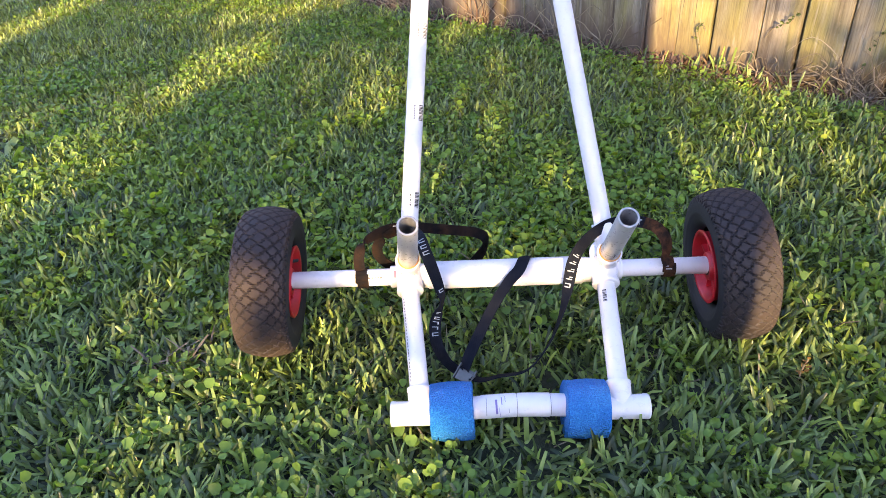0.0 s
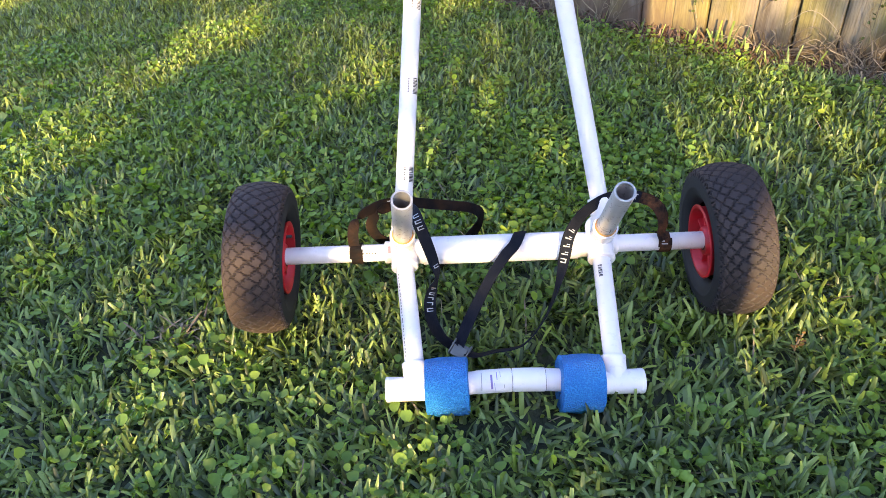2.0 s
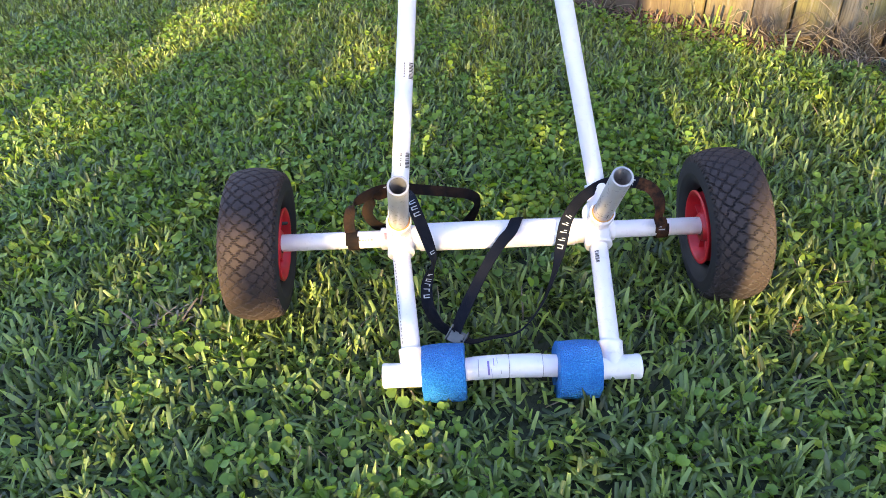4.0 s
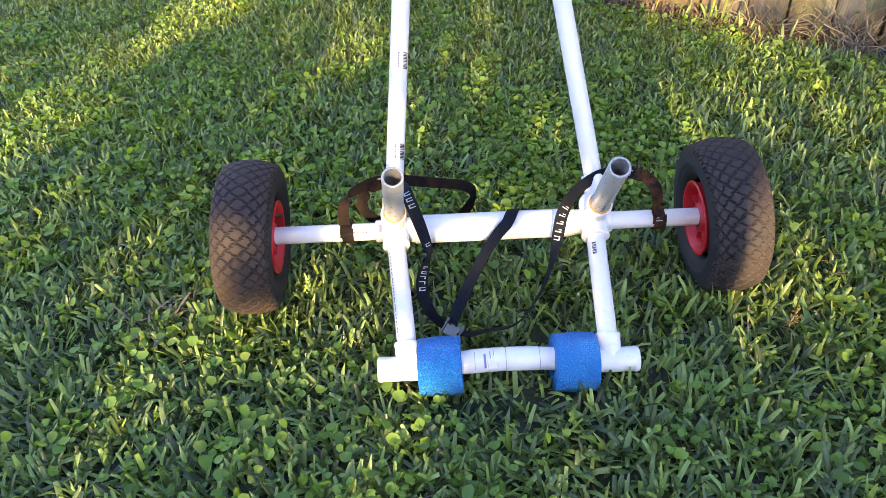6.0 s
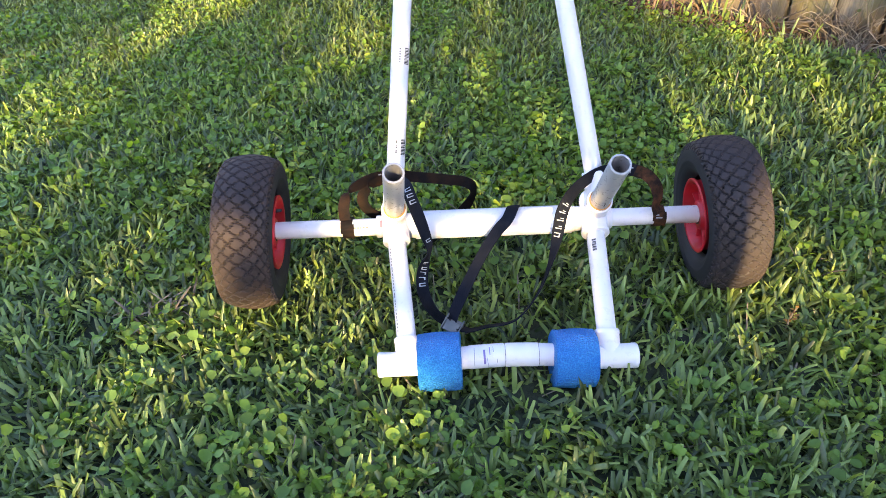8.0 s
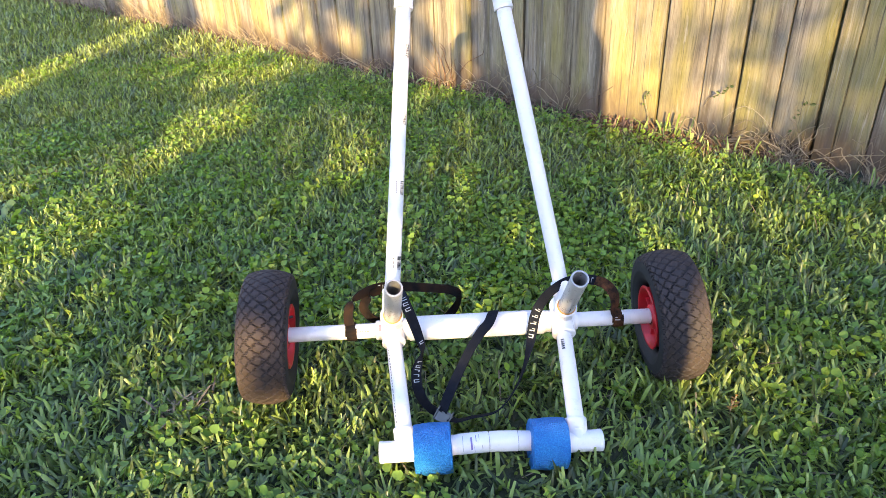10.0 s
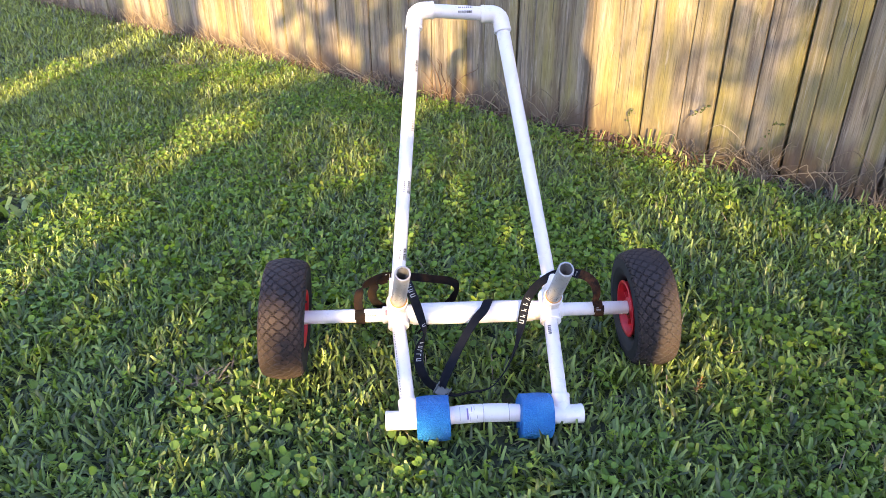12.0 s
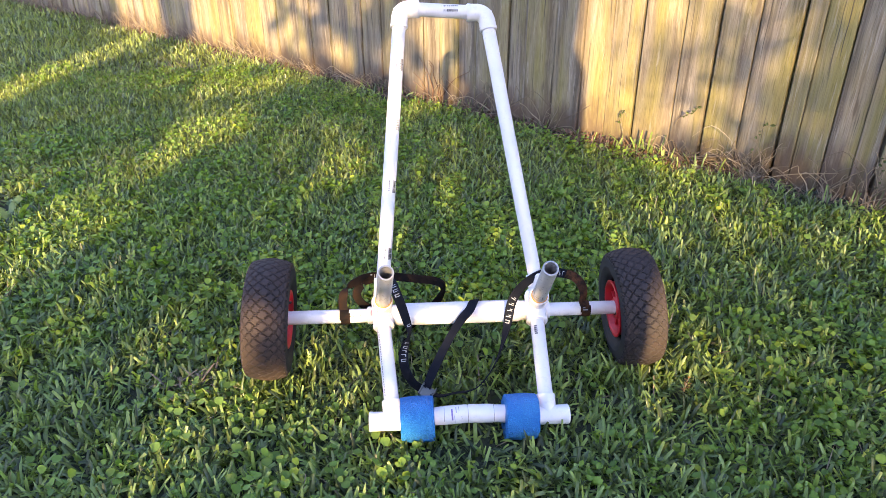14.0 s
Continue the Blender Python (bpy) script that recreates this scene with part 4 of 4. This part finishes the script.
def build_lawn():
    rng = np.random.default_rng(11)

    def thin(x, y, keep):
        ok = rng.uniform(0, 1, len(x)) < keep
        return x[ok], y[ok]

    # close lawn: broad folded blades
    x, y = scatter(rng, 18500, -1.30, 1.35, -0.62, 0.95, 0.10)
    x, y, az = tufts(rng, x, y, 5, 0.009)
    v, f = blades(rng, x, y, 0.037, 0.0060, 0.60, True, az)
    mesh_from("grass", v, f, GRASS, "broad-bladed green lawn grass", "grass")
    x, y = scatter(rng, 36000, -2.9, 1.15, 0.95, 2.75, 0.10)
    x, y, az = tufts(rng, x, y, 5, 0.010)
    v, f = blades(rng, x, y, 0.038, 0.0060, 0.58, False, az)
    mesh_from("grass", v, f, GRASS_BACK, "broad-bladed green lawn grass", "grass")
    x, y = scatter(rng, 130000, -6.0, 0.0, 2.75, 7.0, 0.06)
    v, f = blades(rng, x, y, 0.050, 0.0075, 0.6, False)
    mesh_from("grass", v, f, GRASS_BACK, "far lawn grass", "grass")
    x, y = scatter(rng, 60000, -4.5, 4.5, -4.5, 2.8, 0.06)
    x2, y2 = scatter(rng, 42000, -10.0, 6.0, -9.0, 5.0, 0.06)
    x3, y3 = rng.normal(0, 0.55, 26000), rng.normal(-0.7, 0.35, 26000)
    x, y = np.concatenate([x, x2, x3]), np.concatenate([y, y2, y3])
    out = ((x < -1.25) | (x > 1.30) | (y < -0.58)) & ((y < 0.95) | (x < -2.85)) & ((y < 2.75) | (x < -5.9)) & ~behind_fence(x, y, 0.06)
    v, f = blades(rng, x[out], y[out], 0.060, 0.019, 0.80, False)
    mesh_from("grass", v, f, GRASS, "lawn grass round about", "grass")
    n = 260
    x = np.concatenate([rng.normal(0.345, 0.045, n), rng.normal(-0.375, 0.04, n // 2)])
    y = np.concatenate([rng.normal(-0.085, 0.02, n), rng.normal(-0.09, 0.02, n // 2)])
    v, f = blades(rng, x, y, 0.052, 0.006, 0.45)
    mesh_from("grass", v, f, GRASS, "taller lawn grass against the tyres", "grass")
    # round-leaved weeds: few in front of the cart, a close carpet behind it
    x, y = scatter(rng, 7600, -1.3, 1.3, -0.60, 1.0, 0.10)
    carpet = np.clip((y + 0.10) / 0.32, 0, 1) * np.clip((0.62 - x) / 0.4, 0.08, 1) * np.clip((1.25 - y) / 0.5 + (x < 0.1), 0.35, 1)
    x, y = thin(x, y, np.clip(0.07 + 0.46 * carpet * np.clip((x + 1.15) / 0.7, 0.3, 1) + 0.75 * field(x, y, 2.1, 4.0), 0.02, 0.95))
    x, y, az = tufts(rng, x, y, 6, 0.016)
    v, f = round_leaves(rng, x, y, 0.0150, 0.029)
    mesh_from("clover", v, f, WEED, "round-leaved green lawn weeds", "weeds")
    x, y = scatter(rng, 9500, -2.6, 1.1, 1.0, 2.9, 0.10)
    x, y = thin(x, y, np.clip(0.32 + 1.2 * field(x, y, 1.8, 4.0) - 0.55 * np.clip(-1.1 - x, 0, 0.7), 0.04, 0.95))
    x, y, az = tufts(rng, x, y, 6, 0.018)
    v, f = round_leaves(rng, x, y, 0.0145, 0.031, 7)
    mesh_from("clover", v, f, WEED, "round-leaved green lawn weeds", "weeds")
    # dead stalks in the turf and along the fence
    x, y = scatter(rng, 5200, -1.3, 1.3, -0.7, 1.3, 0.06)
    x, y = thin(x, y, np.clip(0.30 + 1.3 * field(x, y, 2.6, 9.0) + 0.5 * (x > 0.55), 0.06, 1.0))
    v, f = blades(rng, x, y, 0.052, 0.0024, 1.15)
    mesh_from("dry_grass", v, f, STRAW, "scattered dead tan grass stalks", "dry grass")
    x, y = rng.normal(-0.535, 0.022, 46), rng.normal(-0.045, 0.016, 46)
    v, f = blades(rng, x, y, 0.050, 0.0034, 1.15)
    v[:, 2] += 0.014
    mesh_from("dry_grass", v, f, STRAW, "flattened tuft of dead tan grass", "dry grass")
    s = rng.uniform(-7.5, 1.4, 4200)
    o = np.abs(rng.normal(0.0, 0.055, len(s))) + 0.012
    s = np.concatenate([s, rng.uniform(-7.5, -1.4, 6200)])
    o = np.concatenate([o, np.abs(rng.normal(0.0, 0.10, 6200)) + 0.012])
    s = np.concatenate([s, rng.normal(0.15, 0.06, 160), rng.normal(0.42, 0.09, 320), rng.uniform(0.5, 1.3, 420)])
    o = np.concatenate([o, rng.uniform(0.012, 0.10, 900)])
    x, y = fence_xy(s, o)
    px, py = rng.normal(-1.33, 0.15, 2600), rng.normal(2.72, 0.17, 2600)
    ok = ~behind_fence(px, py, 0.02)
    x, y = np.concatenate([x, px[ok]]), np.concatenate([y, py[ok]])
    v, f = blades(rng, x, y, 0.048, 0.0028, 1.15)
    mesh_from("dry_grass", v, f, STRAW, "tangled dry tan grass along the fence foot", "dry grass")
    s = np.concatenate([rng.uniform(-1.5, 1.3, 240), rng.normal(0.02, 0.06, 40)])
    o = rng.uniform(0.02, 0.10, len(s))
    v, f = blades(rng, *fence_xy(s, o), 0.058, 0.006, 0.35)
    mesh_from("grass", v, f, GRASS, "taller green grass in front of the fence", "grass")
    v, f = blades(rng, *fence_xy(rng.normal(0.03, 0.045, 16), rng.uniform(0.03, 0.08, 16)), 0.085, 0.009, 0.35)
    mesh_from("grass", v, f, GRASS, "a few long broad blades in front of the fence", "grass")


build_lawn()


# ---- weeds and litter at the foot of the fence ----
def build_stalks(s, spread, height, count, seed, mat, label, droop=0.3):
    """A clump of thin bent stalks against the boards."""
    rnd = random.Random(seed)
    bm = bmesh.new()
    for _ in range(count):
        a = s + rnd.gauss(0, spread)
        h = height * rnd.uniform(0.25, 0.95)
        run = rnd.gauss(0, 0.065)
        o = rnd.uniform(0.012, 0.05)
        kink = rnd.random() < droop
        pts = [(a, o + 0.01, -0.005), (a + run * 0.4 + rnd.gauss(0, 0.006), o, h * 0.4), (a + run * 0.9 + rnd.gauss(0, 0.008), o + 0.01, h * 0.75), (a + run * 1.3 + rnd.gauss(0, 0.01), o + 0.02, h),
               (a + run * (1.9 if kink else 1.5), o + 0.03, h * (0.7 if kink else 1.15))]
        line = [fence_at(p[0], max(p[1], 0.012), max(p[2], -0.005)) for p in spline(pts, 3)]
        sweep(bm, line, [0.0021 - 0.0011 * i / len(line) for i in range(len(line))], 4, False)
    base = fence_at(s, 0.03, 0)
    ob = part("dry_weed", bm, mat)
    ob.data.transform(Matrix.Translation(-base))
    ob.location = base
    return tagged(ob, label, "weed", "weeds along the fence", "stuff")


def build_sprig(s, pts, leaves, seed):
    """A green stem with small paired leaves."""
    rnd = random.Random(seed)
    base = fence_at(s, 0.03, 0)
    ob = empty("leafy_sprig", base, "small green leafy sprig growing against the fence boards", "weed", "weeds along the fence")
    line = [fence_at(*p) - base for p in spline(pts, 6)]
    part("stem", sweep(bmesh.new(), line, 0.0012, 6), STRAW, ob, "thin brown stem")
    for k in range(leaves):
        i = int(len(line) * (0.35 + 0.62 * k / leaves))
        p = line[min(i, len(line) - 1)]
        d = Vector((rnd.gauss(0, 1), rnd.gauss(0, 1), rnd.uniform(-0.2, 0.8))).normalized()
        side = d.cross(FN).normalized()
        n = rnd.uniform(0.008, 0.015)
        bm = bmesh.new()
        rows = []
        for t, w in ((0, 0.0006), (0.25, 0.26), (0.55, 0.34), (0.8, 0.2), (1.0, 0.01)):
            c = p + d * n * t + FN * 0.004 * math.sin(t * 3)
            rows.append([bm.verts.new(c + side * n * w * q + FN * 0.002 * abs(q)) for q in (-1, 0, 1)])
        for r0, r1 in zip(rows, rows[1:]):
            for q in (0, 1):
                bm.faces.new((r0[q], r0[q + 1], r1[q + 1], r1[q]))
        part("leaf", bm, SPRIG, ob)


def build_litter():
    rng = np.random.default_rng(5)
    n = 2600
    s = np.concatenate([rng.uniform(-0.32, 0.22, n), rng.uniform(-6.5, 0.45, n)])
    o = np.abs(rng.normal(0.03, 0.05, len(s))) + 0.012
    x, y = fence_xy(s, o)
    v, f = blades(rng, x, y, 0.030, 0.009, 1.15, True, None, 0.4)
    v[:, 2] += np.repeat(rng.uniform(0.0, 0.022, len(x)), 12)
    mesh_from("leaf_litter", v, f, LITTER, "curled reddish-brown dead leaves along the fence foot", "leaf litter")


TAN = "tangle of dry tan weed stalks against the fence"
for k, (s, spread, h, count) in enumerate(((0.15, 0.030, 0.10, 30), (0.38, 0.040, 0.14, 44), (0.41, 0.02, 0.18, 12), (0.62, 0.04, 0.14, 20), (0.75, 0.03, 0.18, 16), (-0.66, 0.02, 0.20, 14), (-0.44, 0.03, 0.15, 14),
                                           (-0.85, 0.04, 0.14, 16), (-1.50, 0.06, 0.08, 18), (-2.10, 0.10, 0.09, 22), (-2.65, 0.12, 0.13, 28), (-3.35, 0.14, 0.12, 28))):
    build_stalks(s, spread, h, count, 60 + k, STRAW, TAN)
build_stalks(-1.07, 0.012, 0.20, 13, 59, LITTER, "dead reddish-brown vine against the fence")
rnd_s = random.Random(17)
for k in range(13):
    build_stalks(-2.9 + 0.18 * k + rnd_s.uniform(-0.06, 0.06), 0.05, rnd_s.uniform(0.05, 0.10), 12, 100 + k, STRAW, TAN, 0.6)
for k in range(8):
    build_stalks(-3.5 - 0.45 * k, 0.14, rnd_s.uniform(0.09, 0.16), 26, 140 + k, STRAW, TAN, 0.6)
build_sprig(-0.09, [(-0.085, 0.02, 0.0), (-0.09, 0.025, 0.06), (-0.105, 0.03, 0.12), (-0.09, 0.04, 0.15), (-0.07, 0.05, 0.135)], 9, 1)
build_sprig(0.12, [(0.10, 0.012, 0.13), (0.125, 0.03, 0.165), (0.155, 0.04, 0.185), (0.18, 0.045, 0.20), (0.19, 0.045, 0.225)], 10, 2)
build_sprig(0.40, [(0.37, 0.03, 0.0), (0.39, 0.04, 0.10), (0.41, 0.05, 0.19), (0.46, 0.06, 0.21)], 9, 3)
build_sprig(0.77, [(0.77, 0.02, 0.0), (0.765, 0.03, 0.10), (0.76, 0.04, 0.18)], 8, 4)
build_sprig(-3.66, [(-3.66, 0.02, 0.0), (-3.68, 0.03, 0.11), (-3.60, 0.04, 0.17)], 6, 5)
build_litter()


def weed_leaf_mesh(seed):
    """A round cupped leaf, a centimetre across, notched where its stalk meets it, with the stalk."""
    rnd = random.Random(seed)
    bm = bmesh.new()
    mid = bm.verts.new((0, 0, -0.0016))
    n = 14
    rim = []
    for ring, lift in ((0.55, -0.0007), (1.0, 0.0004)):
        row = []
        for k in range(n):
            a = 2 * math.pi * k / n
            r = 0.005 * ring * (1 + 0.06 * math.cos(7 * a) * ring) * (0.62 if k == 0 and ring == 1.0 else 1.0)
            row.append(bm.verts.new((r * math.cos(a), r * math.sin(a), lift + 0.0006 * rnd.gauss(0, 1) * ring)))
        rim.append(row)
    for k in range(n):
        j = (k + 1) % n
        bm.faces.new((mid, rim[0][k], rim[0][j]))
        bm.faces.new((rim[0][k], rim[1][k], rim[1][j], rim[0][j]))
    a, b, c = (bm.verts.new(p) for p in ((0.0004, 0, -0.0017), (-0.0004, 0.0003, -0.0017), (0.003 * rnd.gauss(0, 1), 0.003 * rnd.gauss(0, 1), -0.022)))
    bm.faces.new((a, b, c))
    me = bpy.data.meshes.new("leaf")
    bm.to_mesh(me)
    bm.free()
    me.polygons.foreach_set("use_smooth", [True] * len(me.polygons))
    me.materials.append(WEED_LEAF)
    return me


def build_weed_plants():
    rnd = random.Random(77)
    kinds = [weed_leaf_mesh(k) for k in range(7)]
    runner = part("stem", sweep(bmesh.new(), [(-0.02, 0.004, 0.001), (-0.006, -0.002, 0.006), (0.008, 0.002, 0.007), (0.022, -0.003, 0.001)], 0.0011, 6), STRAW)
    stem_mesh = runner.data
    bpy.data.objects.remove(runner)
    made = 0
    while made < 52:
        x, y = rnd.uniform(-0.62, 0.62), rnd.uniform(-0.42, -0.08)
        if (abs(x) < 0.20 and y > -0.27) or noise.noise((x * 4.0, y * 4.0, 8.0)) < -0.05:
            continue
        base = Vector((x, y, ground_z(x, y)))
        plant = empty("round_leaved_weed", base, "small round-leaved green weed growing in the lawn", "weed", "weeds in the lawn")
        stem = new("stem", stem_mesh)
        stem.parent = plant
        for _ in range(rnd.randint(4, 7)):
            ob = new("leaf", kinds[rnd.randrange(7)])
            ob.parent = plant
            size = rnd.uniform(0.9, 1.6)
            ob.matrix_basis = pose(rnd.gauss(0, 0.016), rnd.gauss(0, 0.016), rnd.uniform(0.014, 0.030), rnd.gauss(8, 24), rnd.gauss(0, 24), rnd.uniform(0, 360)) @ Matrix.Diagonal((size, size, size, 1))
        made += 1


build_weed_plants()


def build_dry_sprig(at, seed):
    """A small dead upright weed in the lawn."""
    rnd = random.Random(seed)
    ob = empty("dried_sprig", at, "small dried orange-tan weed standing in the lawn", "weed")
    top = Vector((0.006, 0.0, 0.055))
    part("stem", sweep(bmesh.new(), [(0, 0, 0), (0.002, 0.002, 0.03), top], 0.0012, 6), STRAW, ob)
    for k in range(11):
        c = top * (0.35 + 0.65 * k / 11)
        d = Vector((rnd.gauss(0, 1), rnd.gauss(0, 1), 0.6)).normalized() * 0.011
        side = d.cross(Vector((0, 0, 1))).normalized() * 0.0028
        bm = bmesh.new()
        v = [bm.verts.new(p) for p in (c, c + d * 0.5 + side, c + d, c + d * 0.5 - side)]
        bm.faces.new(v)
        part("leaf", bm, LITTER_PALE, ob)


build_dry_sprig((0.405, -0.152, 0.008), 3)


# ---- unseen trees added behind the camera to shade the lawn, cart and fence ----
def sunny(u, w):
    """Gaps cut in the added foliage to lay the sun patches, across the light (u) and up it (w): how open, 0 to 1."""
    k = 0.0
    for u0, w0, ru, rw, q in (
            (-1.25, 0.62, 0.48, 0.10, 0.78), (-1.10, 0.405, 0.20, 0.075, 1.0), (-1.16, 0.31, 0.17, 0.05, 0.82), (-1.30, 0.21, 0.22, 0.055, 0.62),
            (-0.47, 0.30, 0.09, 0.045, 0.85), (-0.48, 0.225, 0.15, 0.05, 0.62), (-0.20, 0.52, 0.16, 0.06, 0.7), (0.58, 0.27, 0.25, 0.07, 0.80), (0.70, 0.15, 0.32, 0.065, 0.50), (0.55, 0.10, 0.11, 0.05, 0.60),
            (0.52, 0.03, 0.19, 0.045, 0.56), (0.82, 0.07, 0.22, 0.045, 0.55), (-0.257, 0.038, 0.14, 0.045, 0.60), (-0.20, -0.005, 0.13, 0.04, 0.62), (-0.48, -0.003, 0.17, 0.035, 0.62),
            (-0.50, -0.036, 0.26, 0.032, 0.42), (-0.20, -0.052, 0.18, 0.03, 0.45), (-0.128, -0.033, 0.050, 0.034, 1.0), (0.12, 0.115, 0.16, 0.035, 0.85), (0.21, 0.034, 0.12, 0.035, 0.65), (-0.75, 0.42, 0.25, 0.10, 0.35),
            (-0.135, 0.20, 0.06, 0.12, 0.68), (0.405, 0.13, 0.07, 0.115, 1.0), (1.12, 0.235, 0.24, 0.08, 0.68), (0.95, 0.17, 0.15, 0.05, 0.5), (-0.385, 0.06, 0.075, 0.085, 0.85), (0.90, 0.35, 0.12, 0.06, 0.8)):
        e = ((u - u0) / ru) ** 2 + ((w - w0) / rw) ** 2
        k = max(k, q * min(1.0, max(0.0, (1.12 - e) / 0.24)))
    wob = 0.03 * noise.noise((u * 6.0, w * 6.0, 1.0))
    if 0.30 < w <= 0.98 and abs(u + 2.31) < 0.14 + wob:
        k = 1.0
    for u0, u1, w0, w1, q in ((0.30, 0.60, 0.355, 2.3, 1.0), (0.60, 0.80, 0.32, 2.3, 0.89), (0.80, 0.92, 0.44, 2.3, 0.76), (0.92, 1.06, 0.50, 2.3, 0.56), (-1.92, -1.17, 0.70, 2.3, 1.0), (-1.17, -0.90, 0.62, 2.3, 0.75),
                              (-2.74, -2.20, 0.93, 2.3, 1.0), (-0.30, -0.10, 0.50, 0.92, 0.8)):
        if u0 + wob < u < u1 + wob and w0 + wob < w < w1:
            k = max(k, q)
    return k


def leaf(rnd, c, size, verts, faces):
    a = Vector((rnd.gauss(0, 1), rnd.gauss(0, 1), rnd.gauss(0, 1))).normalized()
    b = a.cross(Vector((rnd.gauss(0, 1), rnd.gauss(0, 1), rnd.gauss(0, 1)))).normalized()
    r = size * rnd.uniform(0.6, 1.3)
    k = len(verts)
    verts += [c - a * r, c + b * r * 0.4, c + a * r, c - b * r * 0.4]
    faces.append((k, k + 1, k + 2, k + 3))


def leaf_cloud(name, centre_v, u_range, z_range, depth, count, size, parent, seed):
    rnd = random.Random(seed)
    tan = math.tan(SUN_EL)
    verts, faces = [], []
    for _ in range(count):
        u, z, dv = rnd.uniform(*u_range), rnd.uniform(*z_range), rnd.gauss(0, depth)
        v = centre_v + dv
        w = z + v * tan
        if rnd.random() < sunny(u, w) or (u < 0.7 and noise.noise((u * 3.0, z * 3.0, 7.0)) > (0.52 if u > -1.4 else 0.62)):
            continue
        if z > z_range[1] - 1.2 - 0.9 * noise.noise((u * 0.9, 0, 2.0)):
            continue
        fine = u > 0.56 and w > 0.3                       # smaller leaves here, added to even out the half-light on the fence
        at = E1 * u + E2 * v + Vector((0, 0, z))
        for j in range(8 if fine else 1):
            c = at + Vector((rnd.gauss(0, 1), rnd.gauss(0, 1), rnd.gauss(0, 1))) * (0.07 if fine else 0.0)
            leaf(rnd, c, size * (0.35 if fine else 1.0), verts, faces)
    me = bpy.data.meshes.new(name)
    me.from_pydata(verts, [], faces)
    me.materials.append(LEAF)
    ob = new(name, me)
    ob.parent = parent
    return ob


def build_trees():
    def limb(a, b, r0, r1, seed):
        rnd = random.Random(seed)
        a, b = Vector(a), Vector(b)
        n = 9
        pts = [a.lerp(b, i / n) + Vector((rnd.gauss(0, 1), rnd.gauss(0, 1), rnd.gauss(0, 0.4))) * 0.05 * (b - a).length * 0.25 * math.sin(math.pi * i / n) for i in range(n + 1)]
        return pts, [r0 + (r1 - r0) * i / n for i in range(n + 1)]
    # an added trunk, outline set to cast the sharp shadow edges, its crown high above
    base = E1 * 0.245 - E2 * 2.6
    shade_tree = empty("unseen_shade_tree", base, "unseen thick-trunked tree with a high green crown, added to cast shade", "tree")
    girth = [(-0.1, 0.0, 0.15), (0.3, 0.0, 0.106), (0.6, 0.0, 0.101), (0.85, 0.0, 0.102), (0.95, 0.0, 0.15), (1.05, 0.0, 0.192), (1.15, -0.012, 0.200), (1.26, -0.025, 0.207), (1.36, -0.035, 0.174), (1.46, -0.045, 0.190),
             (1.55, -0.045, 0.193), (1.8, -0.045, 0.200), (2.6, -0.045, 0.19), (3.6, -0.045, 0.175)]
    bm = sweep(bmesh.new(), [E1 * u + Vector((0, 0, z)) for z, u, _ in girth], [r for _, _, r in girth], 24)
    for i, e in enumerate(((1.3, -1.6, 5.4), (-1.3, -1.5, 5.6), (0.3, -2.6, 5.8), (-0.4, -0.9, 6.0))):
        sweep(bm, *limb((0.05, -0.05, 3.2), e, 0.13, 0.03, 2 + i), 10)
    part("trunk", bm, BARK, shade_tree)
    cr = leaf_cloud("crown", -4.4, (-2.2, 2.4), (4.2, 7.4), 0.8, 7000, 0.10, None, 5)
    cr.parent = shade_tree
    cr.matrix_parent_inverse = Matrix.Translation(-base)
    # a row of unseen tall bushes further back, added to dapple the light
    for i, (u0, u1) in enumerate(((-7.5, -4.4), (-4.4, -1.9), (-1.9, 0.4), (0.4, 3.6))):
        base = E1 * (u0 + u1) / 2 - E2 * 7.0
        bush = empty("unseen_shade_bush", base, "unseen tall green bush, added with gaps cut to let sun patches through", "bush", "row of bushes")
        bm = bmesh.new()
        for k in range(5):
            x = (k - 2) * 0.4
            sweep(bm, *limb((x * 0.3, 0, -0.1), (x, 0.15 * (k % 2), 1.0 + 0.2 * k), 0.05, 0.02, 20 + k + i), 8)
        part("trunk", bm, BARK, bush)
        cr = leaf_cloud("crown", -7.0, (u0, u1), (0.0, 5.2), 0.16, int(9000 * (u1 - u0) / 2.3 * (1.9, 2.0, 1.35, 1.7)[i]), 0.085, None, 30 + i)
        cr.parent = bush
        cr.matrix_parent_inverse = Matrix.Translation(-base)


build_trees()
